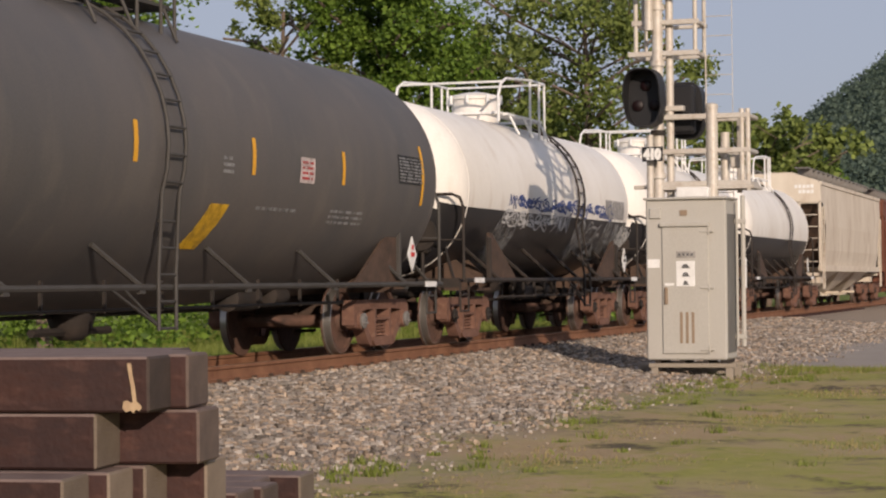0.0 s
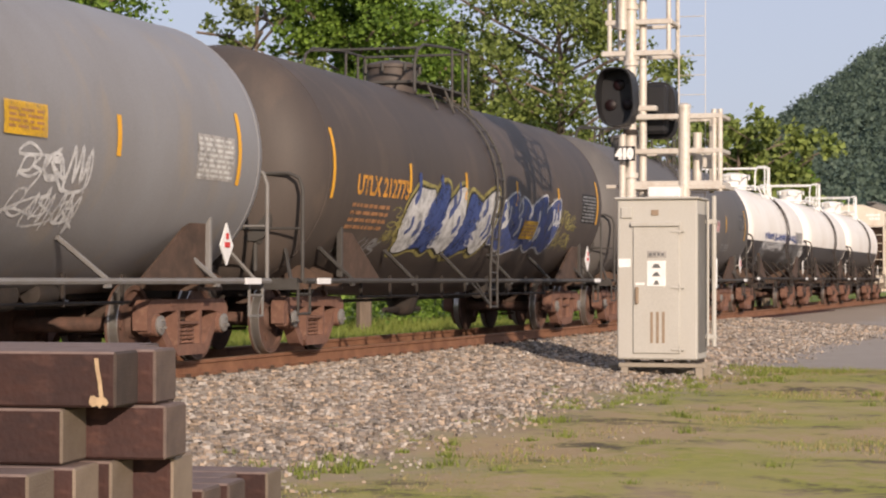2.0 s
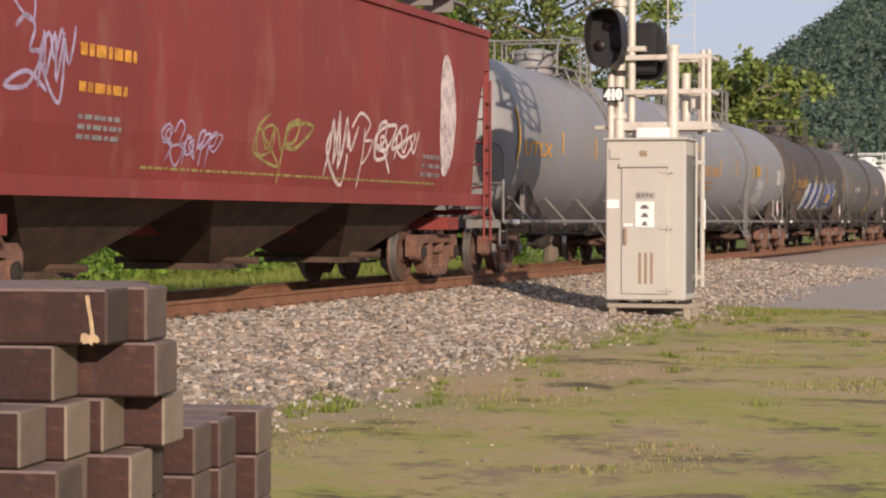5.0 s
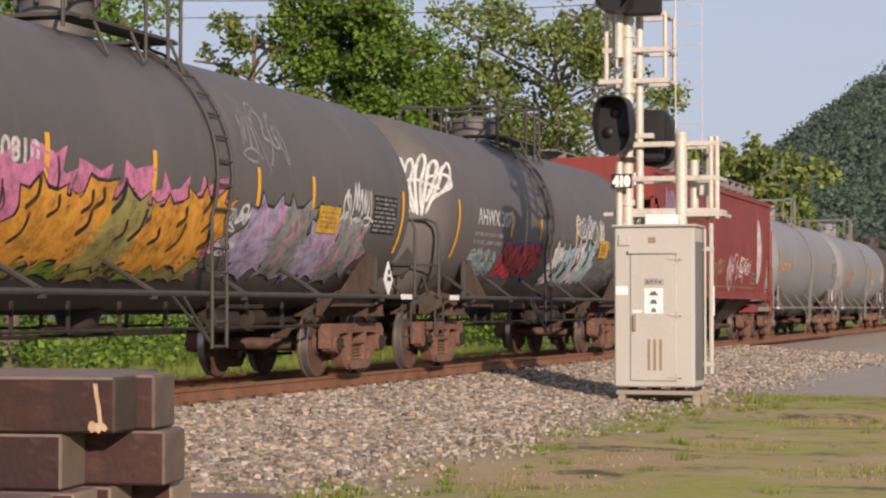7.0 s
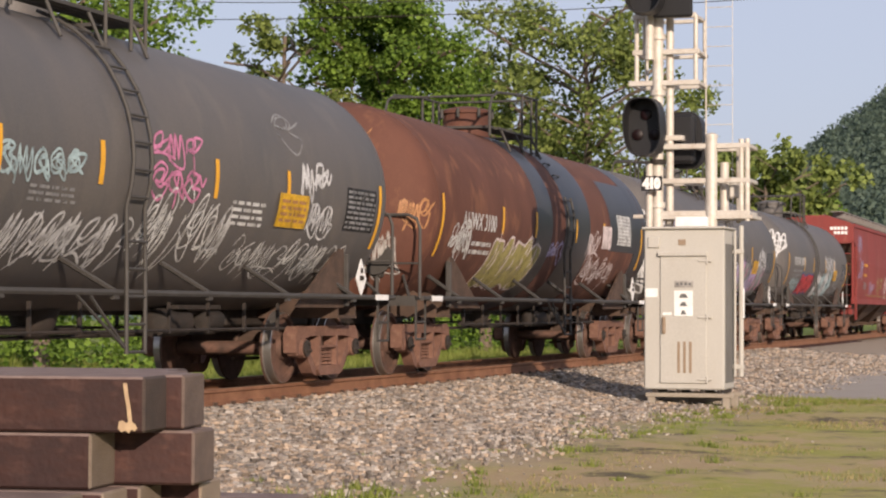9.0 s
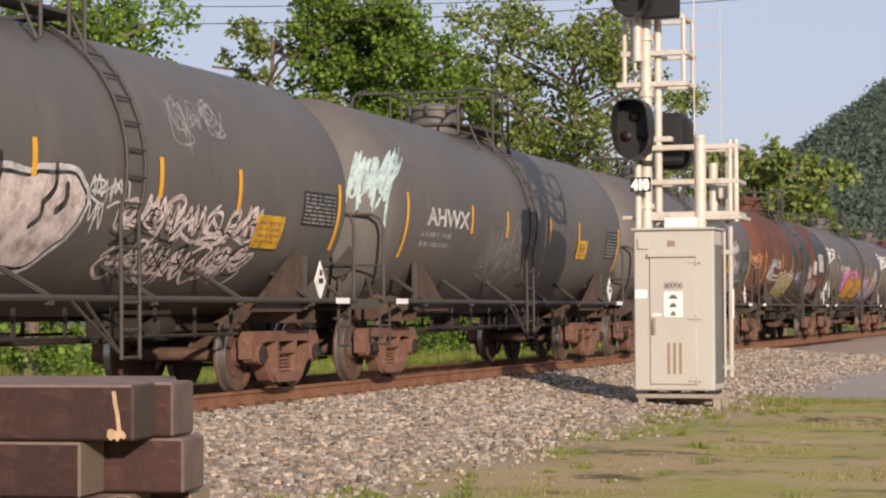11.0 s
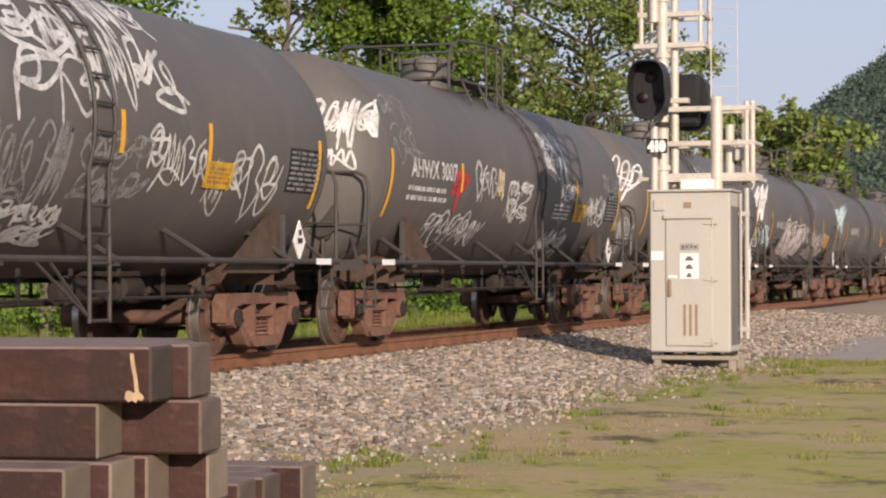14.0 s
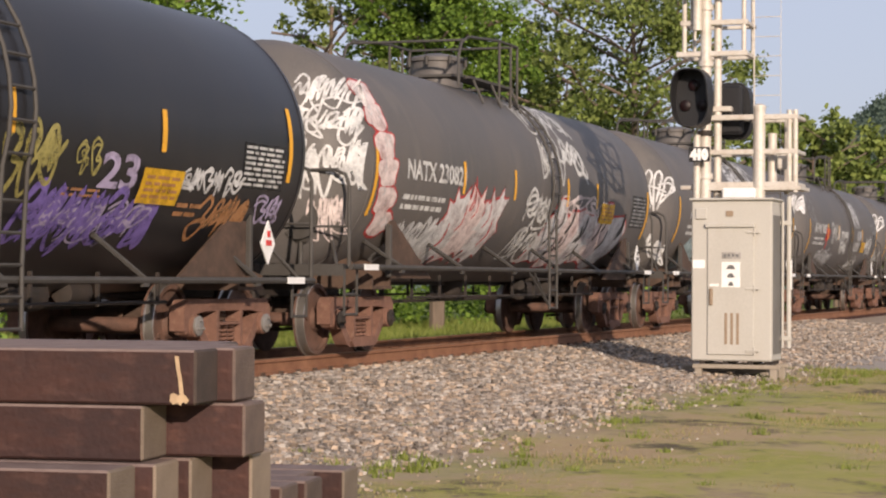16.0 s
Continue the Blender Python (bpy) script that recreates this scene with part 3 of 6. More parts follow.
        for xx in (ladder_x - 0.21, ladder_x + 0.21):
            pts = [(xx, side * 1.54, 0.50), (xx, side * 1.54, 1.1)]
            pts += [(xx, side * (r + 0.06) * math.cos(radians(a)), z + (r + 0.06) * math.sin(radians(a))) for a in range(-18, ladder_top, 9)]
            s.tube(pts, 0.022, 6)
        ladder = part("ladder", s, trim, car)
        steps_at = [(side * 1.54, zz) for zz in (0.52, 0.8, 1.08, 1.36, 1.64)]
        steps_at += [(side * (r + 0.06) * math.cos(radians(a)), z + (r + 0.06) * math.sin(radians(a))) for a in range(-14, ladder_top, 10)]
        for p in steps_at:
            part("rung", Shape().tube([(ladder_x - 0.21, *p), (ladder_x + 0.21, *p)], 0.017, 5), trim, ladder)
        for a in range(ladder_top + 8, 74, 10):
            p = (side * (r + 0.045) * math.cos(radians(a)), z + (r + 0.045) * math.sin(radians(a)))
            q = (side * (r - 0.01) * math.cos(radians(a)), z + (r - 0.01) * math.sin(radians(a)))
            part("rung", Shape().tube([(ladder_x - 0.2, *q), (ladder_x - 0.2, *p), (ladder_x + 0.2, *p), (ladder_x + 0.2, *q)], 0.013, 5), trim, car)
        s = Shape()
        for dx in (-0.95, -1.25):
            s.tube([(ladder_x - 0.2, side * 1.53, 0.55), (ladder_x + dx, side * 1.49, rz)], 0.018, 5)
        part("step_brace", s, trim, car)
    # under the tank: outlet, air reservoir, brake cylinder, rods
    s = Shape()
    low = z - r - belly
    s.lathe([(low - 0.30, 0.12), (low - 0.24, 0.2), (low - 0.14, 0.24), (low + 0.06, 0.3)], "z", (0, 0, 0), 16)
    s.tube([(-0.9, 0, low - 0.2), (0.9, 0, low - 0.2)], 0.05, 6)
    part("bottom_outlet", s, DARK_IRON, car)
    s = Shape()
    s.lathe([(tx - 3.9, 0.02), (tx - 3.85, 0.17), (tx - 3.1, 0.17), (tx - 3.05, 0.02)], "x", (0, -0.4, 0.80), 14)
    s.lathe([(tx - 2.75, 0.02), (tx - 2.73, 0.12), (tx - 2.3, 0.12), (tx - 2.25, 0.03)], "x", (0, -0.5, 0.82), 12)
    s.box(tx - 3.0, -0.4, 0.98, 1.2, 0.4, 0.05)
    part("air_reservoir", s, DARK_IRON, car)
    s = Shape()
    s.tube([(-tx, 0.1, 0.62), (tx, 0.1, 0.66)], 0.028, 6)
    s.box(0, 0.0, 0.98, 2 * tx - 2.4, 0.10, 0.20)
    part("brake_rod", s, DARK_IRON, car)
    # manway, platform and its railing on top
    top = z + r
    deck = white_top or trim
    if dome:
        s = Shape()
        s.lathe([(top - 0.1, 0.42), (top + 0.36, 0.42), (top + 0.37, 0.46), (top + 0.42, 0.46), (top + 0.45, 0.40), (top + 0.50, 0.18), (top + 0.51, 0.01)], "z", (dome_x, 0, 0), 22)
        manway = part("manway", s, paint, car)
        for a in range(0, 360, 45):
            s = Shape()
            s.lathe([(top + 0.28, 0.03), (top + 0.44, 0.03)], "z", (dome_x + 0.48 * math.cos(radians(a)), 0.48 * math.sin(radians(a)), 0), 6)
            part("eye_bolt", s, deck, manway)
    left, right = dome_x - 1.1, dome_x + 1.15
    for side in (-1, 1):
        for k in range(3):
            s = Shape()
            s.box((left + right) / 2, side * (0.62 + 0.13 * k), top + 0.02, right - left, 0.1, 0.04)
            part("platform_plank", s, deck, car, smooth=False)
        for xx in (left + 0.2, dome_x, right - 0.1):
            part("platform_bracket", Shape().tube([(xx, side * 0.9, top + 0.02), (xx, side * 1.08, z + r * 0.76)], 0.022, 5), deck, car)
    for xx in (right + 0.1, left - 0.1):
        part("platform_plank", Shape().box(xx, 0, top + 0.03, 0.3, 1.7, 0.04), deck, car, smooth=False)
    for side in (-1, 1):
        y = side * 0.93
        for xx in (dome_x + 0.35, dome_x + 0.95, right + 0.15):
            part("railing_post", Shape().tube([(xx, y, top - 0.3), (xx, y, top + 0.72)], 0.024, 5), deck, car)
        s = Shape()
        s.tube([(left - 0.55, y, top - 0.15), (left - 0.55, y, top + 0.30), (left - 0.42, y, top + 0.5), (left - 0.1, y, top + 0.62), (dome_x + 0.35, y, top + 0.72), (right + 0.15, y, top + 0.72)], 0.024, 6)
        part("top_rail", s, deck, car)
    for xx in (left - 0.25, right + 0.15):
        hh = 0.56 if xx < 0 else 0.72
        part("top_rail", Shape().tube([(xx, -0.93, top + hh), (xx, 0.93, top + hh)], 0.022, 5), deck, car)
    for k, (x, lo, hi) in enumerate(stripes):
        s = Shape()
        strip(s, x - 0.05, x + 0.05, lo, hi, 0.008, r=r, z=z)
        part("reflector", s, YELLOW, tank, "yellow reflective strip")
    # brake wheel stand at the trailing end
    s = Shape()
    s.tube([(-half + 0.75, -0.75, 1.08), (-half + 0.75, -0.75, 1.85)], 0.03, 6)
    s.lathe([(-half + 0.66, 0.26), (-half + 0.70, 0.26)], "x", (0, -0.75, 1.72), 18)
    s.box(-half + 0.8, -0.75, 1.55, 0.18, 0.2, 0.26, bevel=0.03)
    part("hand_brake", s, trim, car)
    car["r"], car["z"], car["half"] = r, z, half
    return car


PLACARD_RED = material("placard_red", (0.55, 0.05, 0.05), 0.6, scale=8, bump=0)
LONG_STRIPES = [(-7.65, -15, 18), (-4.45, -8, 7), (-1.63, -8, 7), (1.40, -8, 7), (4.30, -8, 7), (7.45, -14, 16)]
SHORT_STRIPES = [(-6.6, -28, 7), (-3.45, -11, 5), (-1.45, -11, 5), (1.3, -11, 5), (3.4, -12, 5), (6.65, -27, 5)]
MIDDLE_STRIPES = [(-7.18, -27, 6), (-3.71, -11, 6), (-1.28, -11, 6), (1.66, -11, 6), (3.52, -10, 6), (7.18, -28, 6)]


def covered_hopper(u, length, paint, label, trim):
    car = thing("covered_hopper", label, "hopper car", (u, TRACK_Y, 0), "hopper cars of the freight train")
    TRAIN.append((car, u))
    half = length / 2
    body = half - 2.3
    end = half - 0.67                                  # the end posts
    # lower hull between the slope sheets, and the hood over the whole length
    sec = [(-1.45, 1.32), (-1.56, 1.9), (-1.60, 2.7), (-1.57, 3.46), (1.57, 3.46), (1.60, 2.7), (1.56, 1.9), (1.45, 1.32)]
    n = len(sec)
    s = Shape()
    rows = []
    for e in (-1, 1):
        ring = [(e * (end - inset), y, zz) for (y, zz), inset in zip(sec, (0.72, 0.92, 0.80, 0.30, 0.30, 0.80, 0.92, 0.72))]
        rows.append(ring)
    s.add(rows[0] + rows[1], [(k, (k + 1) % n, n + (k + 1) % n, n + k) for k in range(n)])
    s.prism([(-1.57, 3.45), (-1.55, 3.98), (-1.47, 4.16), (-0.7, 4.40), (0.7, 4.40), (1.47, 4.16), (1.55, 3.98), (1.57, 3.45)], "x", -end, end)
    hull = part("body", s, paint, car, smooth=False)
    for e in (-1, 1):
        s = Shape()                                    # slope sheet between the end posts
        s.add([(e * (end - 0.25), -1.4, 3.45), (e * (end - 0.25), 1.4, 3.45), (e * (end - 2.2), 1.4, 1.35), (e * (end - 2.2), -1.4, 1.35),
               (e * (end - 0.32), -1.4, 3.45), (e * (end - 0.32), 1.4, 3.45), (e * (end - 2.27), 1.4, 1.35), (e * (end - 2.27), -1.4, 1.35)],
              [(0, 1, 2, 3), (7, 6, 5, 4), (0, 4, 5, 1), (1, 5, 6, 2), (2, 6, 7, 3), (3, 7, 4, 0)])
        part("slope_sheet", s, SADDLE_BROWN, car, "grimy slanted end sheet", smooth=False)
        for k in range(2):
            for m in range(4 if k else 5):
                part("lettering", Shape().box(e * (end + 0.004), -1.28 + 0.13 * m, 3.97 - 0.17 * k, 0.006, 0.10, 0.11), WHITE_PAINT, car, "small white lettering bar", smooth=False)
    for o in (-1, 1):
        s = Shape()
        s.box(0, o * 1.50, 1.30, 2 * half - 1.4, 0.10, 0.20)
        s.box(0, o * 1.555, 4.07, 2 * end, 0.07, 0.12)
        part("side_sill", s, paint, car, smooth=False)
        for e in (-1, 1):
            for yy in (1.52, 0.85):
                part("end_post", Shape().box(e * (end - 0.05), o * yy, 2.35, 0.10, 0.09, 2.3, bevel=0.01), paint, car, smooth=False)
            s = Shape()
            for xx in (end - 0.05, end - 0.45):
                s.tube([(e * xx, o * 1.60, 0.62), (e * xx, o * 1.60, 3.3)], 0.02, 5)
            ladder = part("end_ladder", s, trim, car)
            for zz in np.arange(0.64, 3.3, 0.38):
                part("rung", Shape().tube([(e * (end - 0.05), o * 1.60, zz), (e * (end - 0.45), o * 1.60, zz)], 0.018, 5), trim, ladder)
                part("rung", Shape().tube([(e * (end + 0.02), o * 1.45, zz + 0.5), (e * (end + 0.02), o * 0.85, zz + 0.5)], 0.018, 5), trim, ladder)
    for i in range(3):
        cx = (i - 1) * (2 * body / 3)
        w = body / 3
        s = Shape()
        top, bot = [(-w, -1.42), (w, -1.42), (w, 1.42), (-w, 1.42)], [(-0.42, -0.5), (0.42, -0.5), (0.42, 0.5), (-0.42, 0.5)]
        s.add([(cx + a, b, 1.34) for a, b in top] + [(cx + a, b, 0.42) for a, b in bot], [(3, 2, 1, 0), (4, 5, 6, 7)] + [(k, (k + 1) % 4, 4 + (k + 1) % 4, 4 + k) for k in range(4)])
        s.box(cx, 0, 0.38, 1.0, 1.3, 0.08)
        s.tube([(cx, -1.0, 0.45), (cx, 1.0, 0.45)], 0.05, 6)
        part("hopper_chute", s, SADDLE_BROWN if paint is HOPPER_RED else paint, car, smooth=False)
    s = Shape()
    s.box(0, 0, 0.95, 2 * half - 1.2, 0.36, 0.34)
    for e in (-1, 1):
        s.box(e * (half - 0.8), 0, 1.1, 0.4, 2.9, 0.08)
        s.box(e * (half - 2.05), 0, 0.92, 0.6, 2.7, 0.2)
    part("centre_sill", s, trim, car, smooth=False)
    s = Shape()
    for side in (-1, 1):
        for k in range(3):
            s.box(0, side * (0.78 + 0.16 * k), 4.58, 2 * end, 0.12, 0.035)
        for x in np.arange(-body - 0.8, body + 0.9, 1.15):
            s.box(x, side * 0.94, 4.47, 0.06, 0.5, 0.19)
    part("roof_walkway", s, STEEL_GREY, car, smooth=False)
    s = Shape()
    for i in range(5):
        s.box((i - 2) * body * 0.42, 0, 4.45, body * 0.38, 0.9, 0.12, bevel=0.03)
    part("roof_hatch", s, paint, car, smooth=False)
    for e in (-1, 1):
        truck(car, e * (half - 2.05))
        part("coupler", COUPLER, None, car, at=(e * (half - 0.62), 0, 0)).rotation_euler = (0, 0, 0 if e > 0 else math.pi)
    return car


# ---- lettering, panels and spray paint on the tanks ----
def spray(name, colour):
    """Weathered spray paint: thin and speckled, so that the car's own paint shows through in places."""
    mat = material("spray_" + name, colour, 0.55, second=tuple(c * 0.78 for c in colour), scale=5, amount=0.6, grain=30, bump=0)
    nt = mat.node_tree
    co = nt.nodes.new("ShaderNodeTexCoord")
    worn = nt.nodes.new("ShaderNodeTexNoise")
    worn.inputs["Scale"].default_value, worn.inputs["Detail"].default_value, worn.inputs["Roughness"].default_value = 4.0, 9, 0.75
    nt.links.new(co.outputs["Object"], worn.inputs["Vector"])
    cover = nt.nodes.new("ShaderNodeMapRange")
    cover.inputs["From Min"].default_value, cover.inputs["From Max"].default_value = 0.36, 0.56
    cover.inputs["To Min"].default_value, cover.inputs["To Max"].default_value = 0.42, 0.95
    nt.links.new(worn.outputs["Fac"], cover.inputs["Value"])
    nt.links.new(cover.outputs["Result"], nt.nodes["Principled BSDF"].inputs["Alpha"])
    return mat


WHITE, PINK, RED, ORANGE, LIME, VIOLET, BLUE, TEAL, INK, CREAM, SKY, STENCIL, BROWNTAG, SIGN_YELLOW, PANEL, LILAC = (
    spray("white", (0.62, 0.62, 0.62)), spray("pink", (0.62, 0.22, 0.38)), spray("red", (0.50, 0.05, 0.05)), spray("orange", (0.72, 0.34, 0.05)),
    spray("lime", (0.22, 0.32, 0.05)), spray("violet", (0.20, 0.14, 0.42)), spray("blue", (0.05, 0.08, 0.24)), spray("teal", (0.12, 0.42, 0.48)),
    spray("ink", (0.02, 0.02, 0.022)), spray("cream", (0.70, 0.60, 0.58)), spray("sky", (0.38, 0.50, 0.52)), spray("stencil", (0.62, 0.62, 0.60)),
    spray("brown", (0.40, 0.20, 0.09)), spray("sign_yellow", (0.68, 0.40, 0.02)), spray("panel", (0.40, 0.38, 0.36)), spray("lilac", (0.42, 0.36, 0.52)))
MUSTARD = spray("mustard", (0.34, 0.30, 0.10))
FADED = spray("faded", (0.26, 0.26, 0.26))


class Skin:
    """Lays plane drawings on a tank: flank (metres along, metres up round the girth) or trailing head (across, up)."""

    def __init__(self, car, tank, half, head=False):
        self.r, self.z, self.head, self.tank = car["r"], car["z"], head, tank
        self.tl = half - 0.5
        self.depth = 0.45 * self.r

    def at(self, p, q, off):
        if not self.head:
            a = q / self.r
            return p, -(self.r + off) * math.cos(a), self.z + (self.r + off) * math.sin(a)
        rho = min(math.hypot(p, q), self.r * 0.995)
        c = (rho / self.r) ** (1 / 0.75)
        x = -self.tl + self.depth * (1 - math.sqrt(max(0, 1 - c * c)))
        k = 1 + off / self.r
        return x - off, p * k, self.z + q * k

    def ribbon(self, s, pts, width, off=0.006, mat=0):
        """A brush stroke through pts, smoothed."""
        if len(pts) > 2:
            fine = []
            ext = [pts[0]] + list(pts) + [pts[-1]]
            for i in range(1, len(ext) - 2):
                p0, p1, p2, p3 = (np.array(ext[i + k]) for k in (-1, 0, 1, 2))
                for t in np.linspace(0, 1, 5, endpoint=False):
                    fine.append(0.5 * (2 * p1 + (p2 - p0) * t + (2 * p0 - 5 * p1 + 4 * p2 - p3) * t * t + (3 * p1 - p0 - 3 * p2 + p3) * t ** 3))
            fine.append(np.array(pts[-1]))
        else:
            a, b = np.array(pts[0]), np.array(pts[1])
            fine = [a + (b - a) * t for t in np.linspace(0, 1, 6)]
        vs, n = [], len(fine)
        for i, p in enumerate(fine):
            d = fine[min(i + 1, n - 1)] - fine[max(i - 1, 0)]
            d = d / (np.linalg.norm(d) + 1e-9)
            w = width * (0.5 if 0 < i < n - 1 else 0.3)
            side = np.array((-d[1], d[0])) * w
            vs += [self.at(*(p + side), off), self.at(*(p - side), off)]
        s.add(vs, [(2 * i, 2 * i + 1, 2 * i + 3, 2 * i + 2) for i in range(n - 1)], mat)

    def blob(self, s, centre, edge, off, mat=0, rings=4):
        """A filled outline, star-shaped round its centre."""
        n = len(edge)
        vs = [self.at(*centre, off)]
        for k in range(1, rings + 1):
            for p in edge:
                vs.append(self.at(centre[0] + (p[0] - centre[0]) * k / rings, centre[1] + (p[1] - centre[1]) * k / rings, off))
        fs = [(0, 1 + i, 1 + (i + 1) % n) for i in range(n)]
        for k in range(rings - 1):
            b = 1 + k * n
            fs += [(b + i, b + n + i, b + n + (i + 1) % n, b + (i + 1) % n) for i in range(n)]
        s.add(vs, fs, mat)

    def patch(self, s, x0, x1, q0, q1, off=0.005, mat=0, lean=0.0):
        n, m = max(1, int(abs(q1 - q0) / 0.08)), max(1, int(abs(x1 - x0) / (0.25 if self.head else 5)))
        vs = [self.at(x0 + (x1 - x0) * j / m + lean * i / n, q0 + (q1 - q0) * i / n, off) for i in range(n + 1) for j in range(m + 1)]
        s.add(vs, [(i * (m + 1) + j, i * (m + 1) + j + 1, (i + 1) * (m + 1) + j + 1, (i + 1) * (m + 1) + j) for i in range(n) for j in range(m)], mat)


class FlatSide(Skin):
    """The near flank of the hopper: metres along and metres over the rails."""

    def __init__(self, body):
        self.tank, self.head = body, False

    def at(self, p, q, off):
        y = float(np.interp(q, [1.32, 1.9, 2.7, 3.46, 3.98], [1.45, 1.56, 1.60, 1.57, 1.55]))
        return p, -(y + off), q


def tag(skin, box, mat, seed, letters=5, width=0.05, rows=1, slant=0.25, label="spray-painted scrawl"):
    """A hand-style scrawl: loops, hooks and zigzags that read as no word."""
    width *= 0.55 if skin.head else 0.85
    rnd = random.Random(seed)
    forms = [
        [(0, 0), (0.12, 1.0), (0.28, 0.15), (0.42, 1.05), (0.58, 0.1), (0.72, 0.95), (0.85, -0.2)],
        [(0.1, 0.2), (0.2, 0.9), (0.6, 1.0), (0.5, 0.55), (0.15, 0.5), (0.6, 0.35), (1.1, 0.9)],
        [(0.5, 1.0), (0.05, 0.7), (0.2, 0.2), (0.7, 0.3), (0.6, 0.75), (0.3, 0.6), (1.05, 0.0)],
        [(0.0, 0.75), (0.35, 1.1), (0.75, 0.9), (0.55, 0.5), (0.95, 0.35), (0.6, -0.25)],
        [(0.15, 0.7), (0.12, -0.3)],
        [(0.5, 0.8), (0.53, -0.35)],
        [(-0.1, 0.05), (0.5, 0.22), (1.3, 0.0)],
        [(0.0, 0.3), (0.25, 0.75), (0.5, 0.3), (0.75, 0.8), (1.0, 0.35), (1.25, 0.85)],
    ]
    x0, x1, q0, q1 = box
    rh = (q1 - q0) / rows
    for row in range(rows):
        w = (x1 - x0) / letters
        for i in range(letters):
            # one letter: two forms written in one stroke
            pts = []
            for form in (rnd.choice(forms[:4]), rnd.choice(forms)):
                tall = rnd.uniform(0.65, 1.0) * rh
                y0 = q0 + row * rh + rnd.uniform(0, rh - tall)
                for a, b in form:
                    b += rnd.uniform(-0.08, 0.08)
                    pts.append((x0 + (i + 0.05 + a * 1.05 + rnd.uniform(-0.06, 0.06)) * w + slant * (b - 0.5) * tall * 0.5, y0 + b * tall * 0.95))
            if skin.head:
                pts = [(x0 + x1 - a, b) for a, b in pts]
            s = Shape()
            skin.ribbon(s, pts, width * rnd.uniform(0.55, 0.85), 0.006 + 0.0004 * (i % 5))
            part("graffiti", s, mat, skin.tank, label, smooth=True)


def crown(skin, box, mat, seed, loops=5, width=0.05, label="white spray-painted tag with looped tops"):
    """A fan of tall loops that run together at the foot, with a hook on its far side."""
    rnd = random.Random(seed)
    x0, x1, q0, q1 = box
    w, h = x1 - x0, q1 - q0
    for i in range(loops):
        k = (i + 0.5) / loops
        foot = 0.5 + (k - 0.5) * 0.35
        top = 1.0 - 0.25 * abs(k - 0.4) - rnd.uniform(0, 0.12)
        gap = 0.42 / loops
        pts = [(foot - 0.02, rnd.uniform(0, 0.12)), (k - gap, top * 0.62), (k - gap * 0.8, top * 0.9), (k, top), (k + gap * 0.8, top * 0.86), (k + gap * 0.3, top * 0.55), (foot + 0.05, rnd.uniform(0.08, 0.3))]
        s = Shape()
        skin.ribbon(s, [(x1 - a * w if skin.head else x0 + a * w, q0 + b * h) for a, b in pts], width * rnd.uniform(0.8, 1.05), 0.006 + 0.0004 * i)
        part("graffiti", s, mat, skin.tank, label)
    for pts in ([(0.62, 0.62), (0.9, 0.66), (1.0, 0.5), (0.82, 0.38), (0.66, 0.44)], [(0.05, 0.52), (0.45, 0.58), (0.85, 0.45)]):
        s = Shape()
        skin.ribbon(s, [(x1 - a * w if skin.head else x0 + a * w, q0 + b * h) for a, b in pts], width * 0.9, 0.0085)
        part("graffiti", s, mat, skin.tank, label)


def piece(skin, box, fills, outline, seed, letters=5, spiky=False, inner=None, halo=None, label="spray-painted bubble lettering", thick=0.05, lean=0.2, lift=0.0):
    """Fat overlapping letters with an outline, inner strokes and, where it has one, a halo."""
    rnd = random.Random(seed)
    x0, x1, q0, q1 = box
    w, hgt = (x1 - x0) / letters, q1 - q0
    shapes = []
    for i in range(letters):
        cx = x0 + (i + 0.5) * w + rnd.uniform(-0.06, 0.06) * w
        cy = (q0 + q1) / 2 + rnd.uniform(-0.06, 0.06) * hgt
        edge, n = [], 30
        ph = rnd.uniform(0, 6)
        for k in range(n):
            a = 2 * math.pi * k / n
            rr = 1 + 0.10 * math.sin(3 * a + ph) + 0.07 * math.sin(5 * a + 2 * ph)
            if spiky:
                rr *= 1 + 0.26 * (1 if k % 3 == 0 else -0.35) * (0.5 + rnd.random())
            ca, sa = math.cos(a), math.sin(a)
            px = math.copysign(abs(ca) ** 0.7, ca) * w * 0.60 * rr
            py = math.copysign(abs(sa) ** 0.7, sa) * hgt * 0.48 * rr
            py = max(-0.56 * hgt, min(0.56 * hgt, py))
            edge.append((cx + px + lean * py, cy + py))
        shapes.append(((cx, cy), edge))

    def grown(c, e, k):
        out = []
        for p in e:
            d = np.array(p) - np.array(c)
            ln = np.linalg.norm(d) + 1e-6
            out.append(tuple(np.array(c) + d * (ln + k) / ln))
        return out
    for i, (c, e) in enumerate(shapes):
        s = Shape()
        if halo:
            skin.blob(s, c, grown(c, e, 0.11), lift + 0.003 + 0.0002 * i, 0)
        skin.blob(s, c, grown(c, e, 0.045), lift + 0.005 + 0.0002 * i, 1)
        skin.blob(s, c, e, lift + 0.0085 + 0.0003 * i, 2)
        for k in range(3):
            a = rnd.uniform(-0.38, 0.38) * w
            b = rnd.uniform(-0.3, 0.25) * hgt
            ht = rnd.uniform(0.2, 0.42) * hgt
            skin.ribbon(s, [(c[0] + a, c[1] + b), (c[0] + a + 0.18 * w, c[1] + b + 0.4 * ht), (c[0] + a + 0.02 * w + lean * ht, c[1] + b + ht)], thick * rnd.uniform(0.7, 1.3), lift + 0.0125 + 0.0003 * i, 3)
        part("graffiti", s, [halo or outline, outline, fills[i % len(fills)], inner or outline], skin.tank, label)


